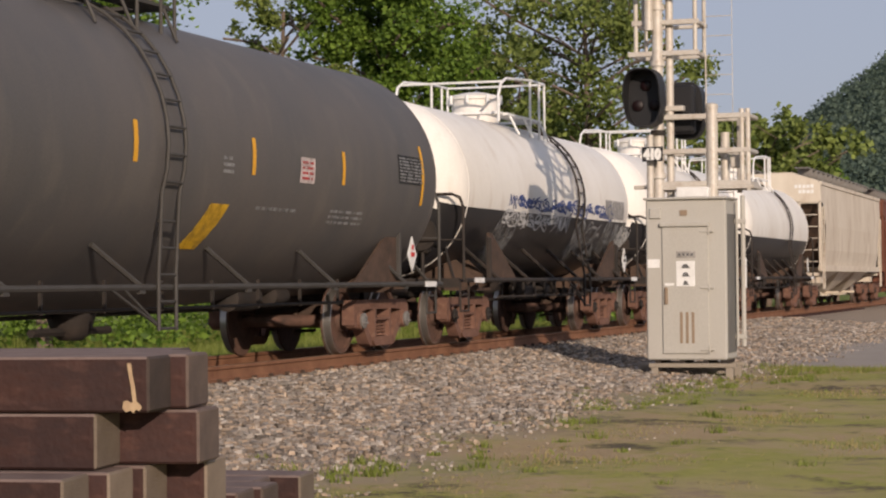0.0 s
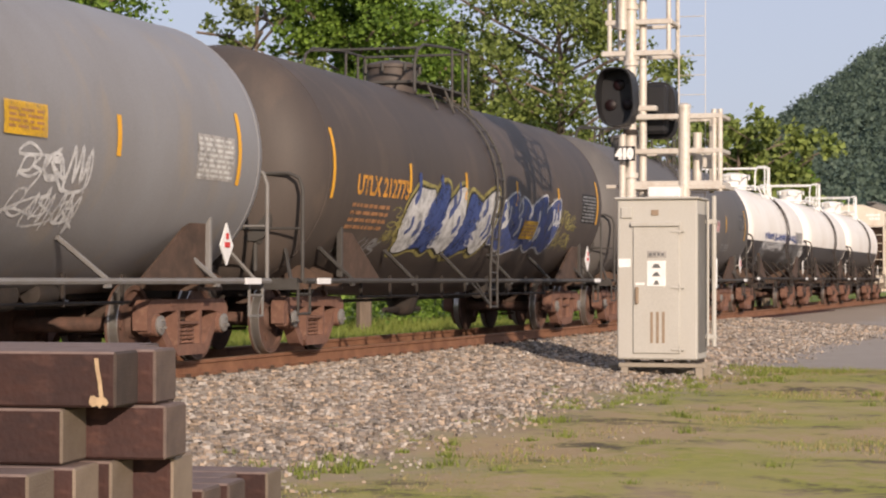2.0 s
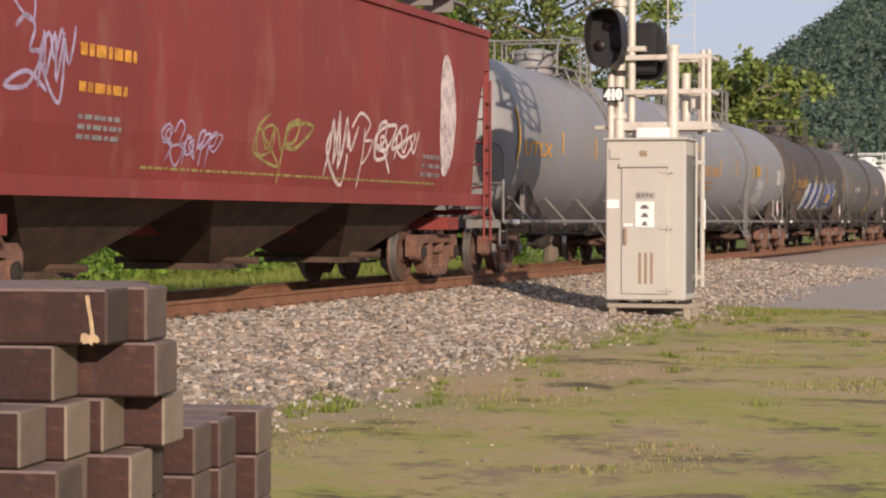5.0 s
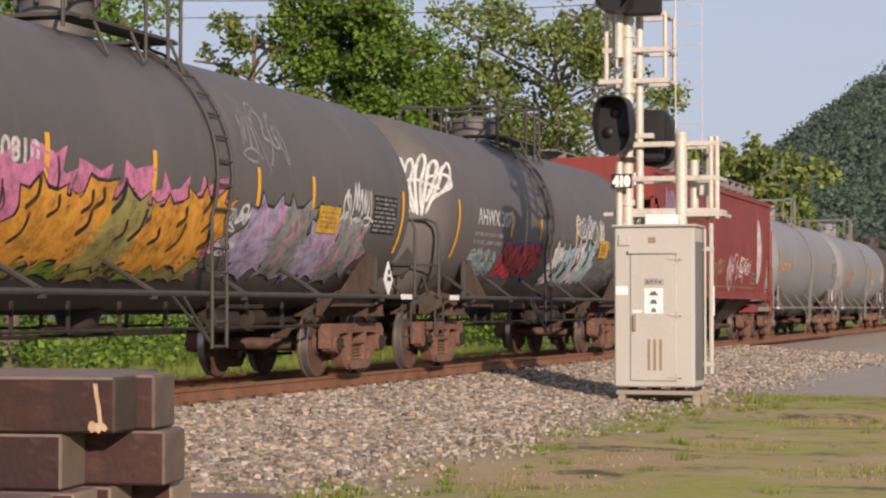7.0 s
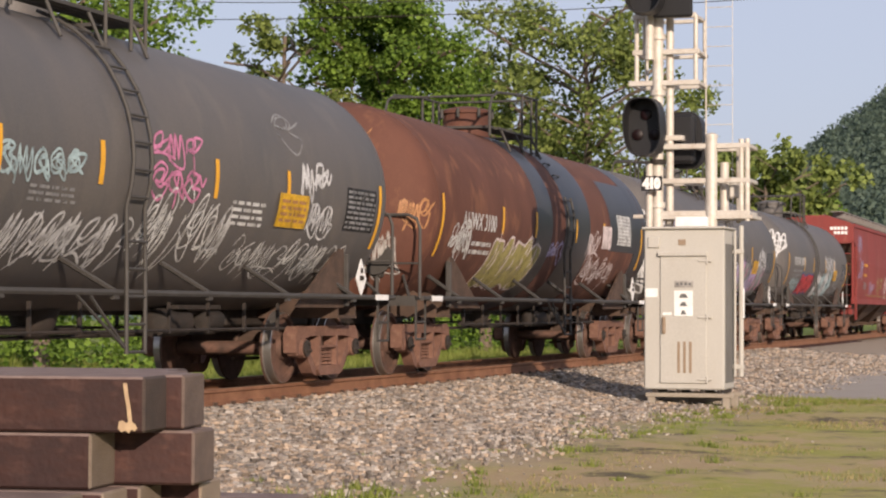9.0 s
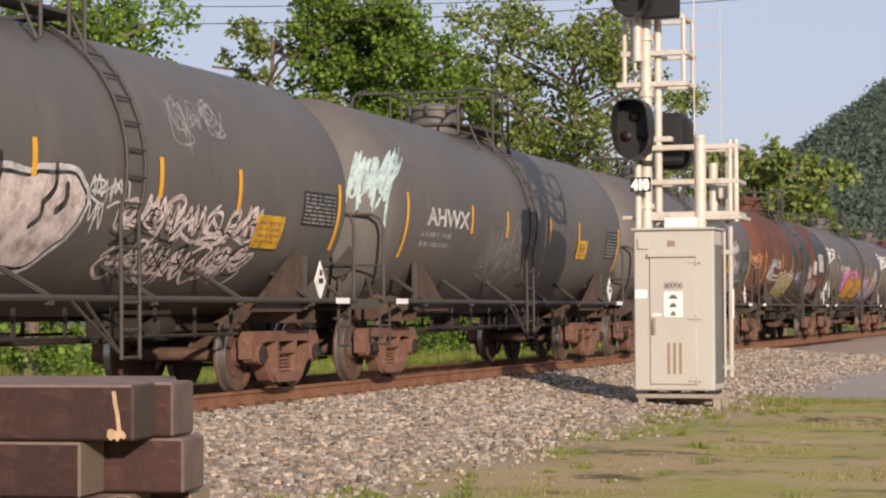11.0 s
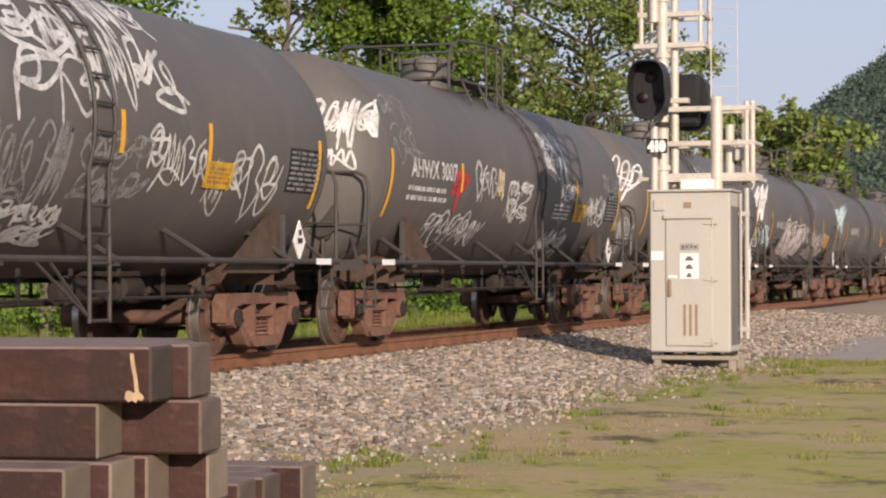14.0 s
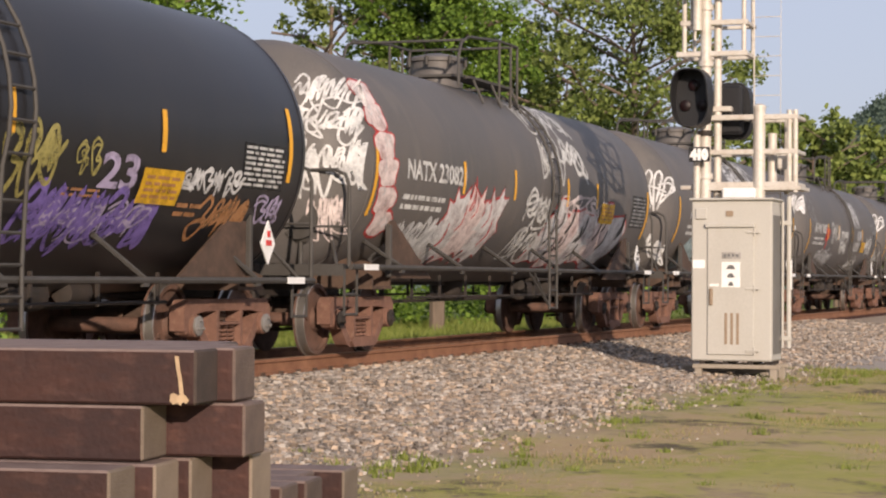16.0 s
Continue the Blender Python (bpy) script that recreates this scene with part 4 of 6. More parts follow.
def lettering(skin, box, words, mat, label="stencilled lettering"):
    """Words in the built-in font, wrapped on the tank."""
    x0, x1, q0, q1 = box
    cu = bpy.data.curves.new("lettering", "FONT")
    cu.body = words
    cu.offset = 0.028
    cu.resolution_u = 3
    ob = bpy.data.objects.new("lettering", cu)
    scene.collection.objects.link(ob)
    me = bpy.data.meshes.new_from_object(ob.evaluated_get(bpy.context.evaluated_depsgraph_get()))
    bpy.data.objects.remove(ob)
    bm = bmesh.new()
    bm.from_mesh(me)
    xs, ys = [v.co.x for v in bm.verts], [v.co.y for v in bm.verts]
    ax, bx, ay, by = min(xs), max(xs), min(ys), max(ys)
    for k in range(1, 6):
        bmesh.ops.bisect_plane(bm, geom=bm.verts[:] + bm.edges[:] + bm.faces[:], plane_co=(0, ay + (by - ay) * k / 6, 0), plane_no=(0, 1, 0))
    for v in bm.verts:
        p = x0 + (v.co.x - ax) / (bx - ax) * (x1 - x0)
        q = q0 + (v.co.y - ay) / (by - ay) * (q1 - q0)
        v.co = skin.at(p, q, 0.007)
    bm.to_mesh(me)
    bm.free()
    me.materials.clear()
    me.materials.append(mat)
    part("lettering", me, None, skin.tank, label)


def bars(skin, box, mat, rows=2, seed=1, off=0.006, name="stencil", label="small stencilled lines"):
    rnd = random.Random(seed)
    x0, x1, q0, q1 = box
    s = Shape()
    step = (q1 - q0) / rows
    for i in range(rows):
        x = x0
        while x < x1 - 0.05:
            wd = min(rnd.uniform(0.08, 0.3), x1 - x)
            skin.patch(s, x, x + wd, q0 + i * step + step * 0.22, q0 + i * step + step * 0.72, off)
            x += wd + 0.045
    tagged(part(name, s, mat, skin.tank, label, smooth=False), kind="stuff")


def data_panel(skin, box, mat, seed, ground=INK):
    x0, x1, q0, q1 = box
    s = Shape()
    skin.patch(s, x0, x1, q0, q1, 0.005)
    part("data_panel", s, ground, skin.tank, "stencilled data panel")
    bars(skin, (x0 + 0.04, x1 - 0.04, q0 + 0.02, q1 - 0.02), mat, 8, seed, 0.008)


def plate(skin, box, seed=3):
    x0, x1, q0, q1 = box
    s = Shape()
    skin.patch(s, x0, x1, q0, q1, 0.028)
    part("warning_plate", s, SIGN_YELLOW, skin.tank, "yellow warning plate")
    bars(skin, (x0 + 0.08, x1 - 0.08, q0 + 0.05, q1 - 0.05), BROWNTAG, 4, seed, 0.032)


def decorate(key):
    car = CARS[key]
    tank = [c for c in car.children if c.name.startswith("tank")][0]
    half = car["half"]
    flank, head = Skin(car, tank, half), Skin(car, tank, half, True)
    r = car["r"]

    def F(x0, x1, a0, a1):
        return x0, x1, radians(a0) * r, radians(a1) * r
    return flank, head, F


def paint_train():
    f, h, F = decorate("grey_a")
    lettering(f, F(-6.53, -4.54, -9, -0), "TILX 199467", STENCIL)
    bars(f, F(-6.49, -4.72, -24, -14), FADED, 2, 1)
    bars(f, F(0.55, 0.86, -9, -1), FADED, 3, 2)
    bars(f, F(4.04, 5.28, -27, -19), FADED, 3, 3)
    bars(f, F(1.68, 2.92, -23, -20), FADED, 1, 4)
    data_panel(f, F(6.43, 7.48, -4, 10), FADED, 5)
    s = Shape()
    f.patch(s, 2.82, 3.29, radians(-9) * f.r, radians(2) * f.r, 0.009)
    part("warning_plate", s, CREAM, f.tank, "pale card with red writing")
    bars(f, F(2.87, 3.23, -8, 1), RED, 4, 6, 0.013)
    s = Shape()
    f.patch(s, 0.12, 0.62, radians(-42) * f.r, radians(-21) * f.r, 0.007, lean=0.30)
    part("warning_plate", s, SIGN_YELLOW, f.tank, "faded yellow painted panel")

    f, h, F = decorate("black_a")
    lettering(f, F(-6.71, -4.47, -12, -2), "UTLX 212775", ORANGE)
    bars(f, F(-6.76, -5.21, -30, -15), BROWNTAG, 4, 2)
    piece(f, F(-4.29, 0.27, -42, -3), [WHITE, BLUE], INK, 11, 5, inner=BLUE, halo=MUSTARD, thick=0.13, lean=0.25)
    piece(f, F(0.56, 4.45, -38, -2), [BLUE, BLUE], WHITE, 12, 4, inner=WHITE, halo=None, thick=0.11, lean=0.3)
    tag(f, F(4.56, 5.81, -34, -6), MUSTARD, 13, 3, 0.04, 2)
    tag(f, F(-6.67, -5.03, -45, -33), FADED, 14, 4, 0.06)
    tag(f, F(-5.05, -4.22, -37, -16), MUSTARD, 15, 2, 0.04, 2)
    plate(f, F(2.05, 2.99, -28, -16))
    data_panel(f, F(6.18, 7.33, -14, 6), FADED, 6)

    f, h, F = decorate("silver_a")
    lettering(f, F(-6.84, -4.75, -11, -2), "UTLX 210133", ORANGE)
    bars(f, F(-6.75, -5.51, -25, -14), BROWNTAG, 2, 2)
    plate(f, F(1.88, 2.72, -5, 6))
    tag(f, F(2.22, 3.78, -38, -6), WHITE, 21, 3, 0.06, 2)
    data_panel(f, F(6.26, 7.31, -13, 5), STENCIL, 7, PANEL)
    f, h, F = decorate("silver_b")
    data_panel(f, F(6.00, 7.15, -13, 5), STENCIL, 8)
    bars(f, F(6.26, 6.62, 8, 10), WHITE, 1, 9)
    lettering(f, F(-7.30, -5.21, -11, -2), "UTLX", ORANGE)

    f, h, F = decorate("c3070")
    lettering(f, F(-5.55, -3.31, -6, 4), "AHWX 3070", STENCIL)
    bars(f, F(-5.61, -3.83, -19, -9), FADED, 2, 1)
    piece(f, F(-3.69, -1.19, -39, -14), [RED], BLUE, 31, 4, thick=0.05, inner=INK)
    piece(f, F(-0.20, 2.93, -44, -10), [WHITE, SKY], INK, 32, 4, True, inner=INK, thick=0.07)
    tag(f, F(1.14, 3.67, -12, 10), WHITE, 33, 5, 0.06)
    tag(f, F(2.76, 5.06, -41, -5), FADED, 34, 4, 0.05, 3)
    tag(f, F(-5.65, -3.98, -39, -20), SKY, 35, 4, 0.05, 2)
    plate(f, F(3.27, 4.05, -19, -6))
    data_panel(f, F(5.38, 6.54, -18, 3), FADED, 6)
    crown(h, (-1.50, -0.72, -0.17, 0.92), WHITE, 36, 5, 0.045)

    f, h, F = decorate("c810")
    lettering(f, F(-6.13, -3.86, -6, 3), "NATX 230810", STENCIL)
    bars(f, F(-6.08, -4.72, -20, -10), FADED, 2, 1)
    piece(f, F(-5.24, 0.71, -47, -3), [PINK, PINK], PINK, 40, 6, True, halo=None, inner=INK, thick=0.05)
    piece(f, F(-5.20, 0.59, -52, -32), [LIME, MUSTARD], INK, 41, 6, True, inner=INK, thick=0.05, lift=0.006)
    piece(f, F(-4.21, 0.59, -45, -9), [ORANGE, ORANGE, MUSTARD], INK, 42, 5, True, inner=INK, thick=0.07, lean=0.45, lift=0.012)
    tag(f, F(-5.81, -4.36, -47, -16), INK, 43, 3, 0.07, 2)
    piece(f, F(1.52, 5.59, -47, -7), [LILAC, FADED], INK, 44, 4, True, inner=PINK, thick=0.06)
    tag(f, F(4.65, 5.81, -15, 8), WHITE, 45, 3, 0.08)
    tag(f, F(1.30, 2.69, 8, 37), FADED, 46, 3, 0.05)
    tag(f, F(0.64, 1.58, -37, -10), WHITE, 47, 2, 0.06, 2)
    plate(f, F(3.73, 4.52, -20, -7))
    data_panel(f, F(5.91, 6.91, -18, 2), FADED, 6)
    crown(h, (-1.49, -0.70, -0.08, 0.76), WHITE, 48, 5, 0.035)
    tag(h, (-1.31, -0.64, -1.06, -0.30), WHITE, 49, 3, 0.09)
    tag(f, F(-6.64, -6.11, -12, 27), LILAC, 50, 1, 0.05, 2)

    f, h, F = decorate("c3100")
    lettering(f, F(-5.62, -3.83, -11, -1), "AHWX 3100", STENCIL)
    bars(f, F(-4.96, -3.92, -26, -16), STENCIL, 2, 1)
    piece(f, F(-3.82, -1.11, -48, -14), [MUSTARD], CREAM, 51, 5, inner=CREAM, thick=0.035, lean=0.35)
    s = Shape()
    f.patch(s, 3.92, 6.15, radians(-14) * f.r, radians(40) * f.r, 0.004)
    part("tar_patch", s, TAR_BLACK, f.tank, "dark tar-painted patch")
    data_panel(f, F(4.54, 5.70, -9, 13), PANEL, 5, STENCIL)
    s = Shape()
    f.patch(s, 3.28, 4.02, radians(-13) * f.r, radians(3) * f.r, 0.011)
    part("warning_plate", s, CREAM, f.tank, "pale warning plate")
    tag(f, F(2.45, 4.74, -41, -18), CREAM, 52, 4, 0.06)
    tag(f, F(-6.09, -5.04, -28, -7), STENCIL, 53, 3, 0.06)
    tag(f, F(-0.45, 0.50, -26, -12), LILAC, 54, 3, 0.06)
    tag(f, F(2.18, 3.02, -20, 1), CREAM, 57, 2, 0.06)
    tag(h, (-1.48, -1.10, -0.30, 0.10), BROWNTAG, 55, 3, 0.05)
    tag(h, (-1.05, -0.6, -1.0, -0.35), PANEL, 56, 2, 0.05)
    tag(h, (-0.7, 0.1, 0.5, 1.1), BROWNTAG, 58, 4, 0.05)

    f, h, F = decorate("c_tags")
    tag(f, F(-5.67, -0.47, -43, -23), WHITE, 61, 14, 0.05, 1, 0.5)
    tag(f, F(-0.39, 1.90, -41, -10), STENCIL, 62, 6, 0.05, 1, 0.5)
    tag(f, F(2.20, 5.84, -45, -26), STENCIL, 63, 11, 0.04, 1, 0.5)
    tag(f, F(-0.35, 0.86, -13, 13), PINK, 64, 3, 0.06, 2)
    tag(f, F(-3.78, -1.88, -12, 0), SKY, 65, 6, 0.05)
    bars(f, F(-2.81, -1.87, -20, -13), FADED, 3, 4)
    tag(f, F(3.80, 4.65, -5, 12), WHITE, 66, 2, 0.07)
    tag(f, F(4.12, 4.96, -22, -7), WHITE, 67, 2, 0.06)
    tag(f, F(3.14, 4.00, 16, 33), FADED, 68, 1, 0.04)
    tag(f, F(-4.93, -3.27, -48, -36), PINK, 69, 4, 0.05)
    bars(f, F(1.80, 2.75, -22, -10), STENCIL, 4, 5)
    plate(f, F(3.09, 4.04, -20, -5))
    data_panel(f, F(5.40, 6.50, -19, 2), FADED, 6)
    lettering(f, F(-5.75, -3.85, -7, 3), "AHWX", STENCIL)

    f, h, F = decorate("c_plain")
    lettering(f, F(-5.69, -3.59, -9, 1), "AHWX", STENCIL)
    bars(f, F(-5.87, -4.40, -22, -11), FADED, 2, 3)
    tag(f, F(-2.57, 0.25, -38, -1), FADED, 71, 4, 0.06)
    tag(h, (-1.48, -0.94, -0.10, 0.86), SKY, 72, 3, 0.07)
    data_panel(f, F(5.60, 6.65, -18, 2), FADED, 6)
    plate(f, F(3.29, 4.03, -20, -7))

    f, h, F = decorate("c3111")
    lettering(f, F(-5.88, -4.15, -11, -3), "AHWX 3111", STENCIL)
    bars(f, F(-5.86, -4.50, -28, -18), FADED, 2, 1)
    tag(f, F(-5.91, -4.76, -40, -16), INK, 81, 3, 0.07, 1)
    piece(f, F(-4.31, -0.56, -43, -5), [CREAM], INK, 82, 4, inner=INK, halo=WHITE, thick=0.07, lean=0.35)
    tag(f, F(-0.34, 0.60, -24, -5), STENCIL, 86, 2, 0.05, 2)
    tag(f, F(0.44, 4.19, -47, -10), CREAM, 83, 7, 0.09, 2)
    tag(f, F(0.44, 4.19, -43, -14), INK, 87, 7, 0.03, 2)
    tag(f, F(1.74, 3.13, 12, 37), FADED, 84, 3, 0.05)
    plate(f, F(3.99, 4.83, -28, -13))
    data_panel(f, F(5.41, 6.57, -16, 0), FADED, 6)
    tag(h, (-1.44, -0.42, -0.14, 1.07), WHITE, 85, 3, 0.09)
    tag(h, (-1.47, -0.94, -0.77, -0.20), SKY, 88, 4, 0.07)

    f, h, F = decorate("c3136")
    lettering(f, F(-5.66, -3.71, -6, 3), "HHCX 3136", STENCIL)
    piece(f, F(-5.32, 4.89, -45, -11), [LIME, LILAC, TEAL], INK, 91, 11, halo=WHITE, inner=VIOLET, thick=0.07, lean=0.25)
    tag(f, F(-0.96, 0.85, -3, 40), WHITE, 92, 3, 0.06, 2)
    plate(f, F(2.23, 3.01, -22, -11))
    data_panel(f, F(5.36, 6.46, -23, -3), FADED, 6)
    crown(h, (-1.48, -0.54, -0.15, 0.93), WHITE, 93, 5, 0.042)
    tag(h, (-1.30, -0.47, -1.0, -0.32), FADED, 94, 3, 0.08)

    f, h, F = decorate("c3007")
    lettering(f, F(-5.81, -3.70, -6, 4), "AHWX 3007", STENCIL)
    bars(f, F(-5.86, -4.08, -19, -9), STENCIL, 2, 1)
    tag(f, F(-3.92, -3.29, -18, 1), RED, 101, 1, 0.2)
    tag(f, F(-4.68, -1.97, -43, -22), WHITE, 102, 5, 0.08)
    tag(f, F(-2.82, -1.24, -12, 7), STENCIL, 103, 4, 0.07)
    tag(f, F(-0.97, 0.35, -24, 0), STENCIL, 104, 2, 0.08, 2)
    tag(f, F(1.41, 2.80, 8, 37), WHITE, 105, 3, 0.07, 2)
    tag(f, F(2.33, 3.23, -10, 2), WHITE, 106, 3, 0.06)
    bars(f, F(1.98, 3.02, -22, -11), STENCIL, 4, 5)
    tag(f, F(1.87, 3.63, -50, -30), STENCIL, 107, 5, 0.09)
    tag(f, F(4.22, 5.58, -22, -4), STENCIL, 108, 5, 0.06)
    tag(f, F(5.32, 6.80, -1, 15), FADED, 109, 3, 0.06)
    plate(f, F(3.29, 4.08, -22, -10))
    data_panel(f, F(5.73, 6.78, -20, 0), FADED, 6)
    tag(h, (-1.43, -0.61, 0.26, 0.84), WHITE, 110, 4, 0.09)
    tag(f, F(-6.55, -5.45, 2, 40), FADED, 112, 2, 0.05, 2)
    tag(h, (-1.24, -0.41, -0.13, 0.20), WHITE, 111, 2, 0.07)

    f, h, F = decorate("c3009")
    lettering(f, F(-5.64, -3.43, -9, 2), "AHWX 3009", STENCIL)
    bars(f, F(-5.71, -4.03, -22, -12), STENCIL, 2, 1)
    s = Shape()
    f.blob(s, (-4.62, radians(-38) * f.r), [(-4.62 + 0.95 * math.cos(a) + 0.1 * math.cos(3 * a), radians(-38) * f.r + 0.42 * math.sin(a) + 0.06 * math.sin(4 * a)) for a in np.linspace(0, 2 * math.pi, 30, endpoint=False)], 0.006)
    f.blob(s, (-3.52, radians(-34) * f.r), [(-3.52 + 0.35 * math.cos(a) + 0.25 * math.sin(a), radians(-34) * f.r + 0.3 * math.sin(a)) for a in np.linspace(0, 2 * math.pi, 24, endpoint=False)], 0.0065)
    part("paint_patch", s, SKY, f.tank, "pale blue painted patch")
    s = Shape()
    f.patch(s, -2.28, -1.44, radians(-15) * f.r, radians(-4) * f.r)
    part("paint_patch", s, BLUE, f.tank, "dark blue painted patch")
    for k, (b, m, n, w, rows) in enumerate([
            (F(-3.53, -2.27, -34, -3), FADED, 4, 0.06, 1), (F(-1.42, 0.26, -32, -2), FADED, 5, 0.07, 1), (F(-0.89, 0.83, 1, 65), WHITE, 2, 0.1, 3),
            (F(0.60, 2.75, 10, 65), STENCIL, 4, 0.09, 2), (F(-0.78, 0.57, -52, -32), WHITE, 3, 0.08, 2), (F(1.91, 3.39, -20, 0), STENCIL, 4, 0.06, 1),
            (F(3.51, 5.40, -30, -3), STENCIL, 4, 0.06, 1), (F(-3.87, -2.02, -52, -45), FADED, 5, 0.04, 1), (F(0.46, 1.93, -32, -3), FADED, 3, 0.06, 2)]):
        tag(f, b, m, 120 + k, n, w, rows)
    plate(f, F(3.32, 4.06, -21, -10))
    data_panel(f, F(5.70, 6.75, -20, 0), FADED, 6)
    crown(h, (-1.50, -0.81, -0.15, 0.74), WHITE, 131, 4, 0.042)
    tag(h, (-1.27, -1.0, -1.16, -0.63), WHITE, 132, 2, 0.08)

    f, h, F = decorate("c821")
    lettering(f, F(-6.06, -3.64, -7, 3), "NATX 230821", STENCIL)
    bars(f, F(-6.09, -4.41, -23, -13), STENCIL, 2, 1)
    tag(f, F(-5.89, -3.71, -55, -25), WHITE, 140, 7, 0.13, 1)
    piece(f, F(-4.22, -1.83, -52, -7), [WHITE, CREAM], RED, 141, 3, True, inner=RED, thick=0.04)
    piece(f, F(0.74, 5.63, -55, -10), [WHITE, CREAM], RED, 142, 5, False, inner=INK, thick=0.09, lean=0.4)
    tag(f, F(1.13, 4.49, -16, -3), CREAM, 147, 4, 0.06)
    tag(f, F(0.27, 2.84, 4, 65), STENCIL, 143, 4, 0.1, 2)
    tag(f, F(-0.65, 0.71, -48, -5), STENCIL, 144, 2, 0.09, 2)
    plate(f, F(3.77, 4.66, -19, -6))
    data_panel(f, F(6.02, 7.07, -20, 2), FADED, 6)
    for k in range(6):
        x = -7.35 + 0.10 * k
        piece(f, F(x, x + 0.55, -38 + 13 * (5 - k), -24 + 13 * (5 - k)), [CREAM], RED, 145 + k, 1, inner=WHITE, thick=0.02, lean=0.1)
    tag(h, (-1.45, -0.66, 0.25, 1.05), WHITE, 146, 4, 0.08, 2)
    tag(h, (-1.50, -0.70, -0.40, 0.25), WHITE, 148, 5, 0.08)
    tag(h, (-1.27, -0.84, -0.99, -0.45), CREAM, 149, 3, 0.05)

    f, h, F = decorate("black_b")
    tag(f, F(1.89, 4.59, -48, -22), VIOLET, 153, 7, 0.12, 1, 0.4)
    tag(f, F(2.28, 4.31, -42, -27), LILAC, 158, 5, 0.05, 1, 0.4)
    lettering(f, F(3.11, 3.86, -23, -10), "23", LILAC, "violet spray-painted digits")
    tag(f, F(1.30, 2.28, -24, -4), MUSTARD, 151, 3, 0.08)
    tag(f, F(2.58, 3.06, -17, -7), MUSTARD, 152, 2, 0.05)
    bars(f, F(2.52, 3.27, -27, -23), BROWNTAG, 2, 2)
    plate(f, F(3.93, 4.82, -27, -14))
    tag(f, F(4.82, 6.24, -20, -12), WHITE, 155, 6, 0.06)
    tag(f, F(5.44, 6.67, -38, -22), BROWNTAG, 156, 4, 0.08)
    bars(f, F(4.91, 5.51, -32, -25), BROWNTAG, 2, 5)
    tag(f, F(6.75, 7.48, -31, -19), LILAC, 157, 2, 0.06)
    data_panel(f, F(6.21, 7.33, -18, -0), STENCIL, 6)

    red = CARS["red"]
    body = [c for c in red.children if c.name.startswith("body")][0]
    side = FlatSide(body)
    for (x0, x1, z0, z1, m, rows, nm) in [(-6.2, -4.9, 2.55, 2.8, ORANGE, 1, "lettering"), (-6.2, -5.1, 2.2, 2.4, ORANGE, 1, "lettering"), (-6.2, -5.2, 1.75, 2.05, FADED, 3, "stencil"), (5.2, 6.2, 1.6, 2.0, FADED, 3, "stencil"), (-4.6, 6.0, 1.50, 1.56, MUSTARD, 1, "stencil")]:
        bars(side, (x0, x1, z0, z1), m, rows, 7, 0.012, nm, "faded painted lettering bars")
    tag(side, (-7.6, -6.5, 2.2, 3.8), LILAC, 171, 2, 0.07, 2)
    tag(side, (-4.2, -2.6, 1.65, 2.05), LILAC, 172, 5, 0.05)
    tag(side, (-1.6, 0.2, 1.6, 2.3), MUSTARD, 173, 2, 0.07)
    tag(side, (1.0, 4.6, 1.6, 2.4), CREAM, 174, 4, 0.09)
    s = Shape()
    side.blob(s, (6.4, 2.6), [(6.4 + 0.42 * math.cos(a), 2.6 + 0.95 * math.sin(a)) for a in np.linspace(0, 2 * math.pi, 26, endpoint=False)], 0.012)
    part("emblem", s, CREAM, body, "plain pale oval emblem")

    f, h, F = decorate("white0")
    for k, (b, m, n, w) in enumerate([(F(-3.23, 4.12, -11, -1), BLUE, 14, 0.06), (F(-3.46, 0.94, -23, -12), WHITE, 9, 0.06), (F(1.45, 5.75, -50, -13), FADED, 6, 0.09), (F(-3.70, -2.44, -60, -19), FADED, 3, 0.07), (F(4.92, 5.75, -39, -13), STENCIL, 2, 0.09)]):
        tag(f, b, m, 160 + k, n, w)
    data_panel(f, F(3.49, 5.07, -11, 4), FADED, 4, PANEL)


def between(back, front):
    return (back + front) / 2, front - back


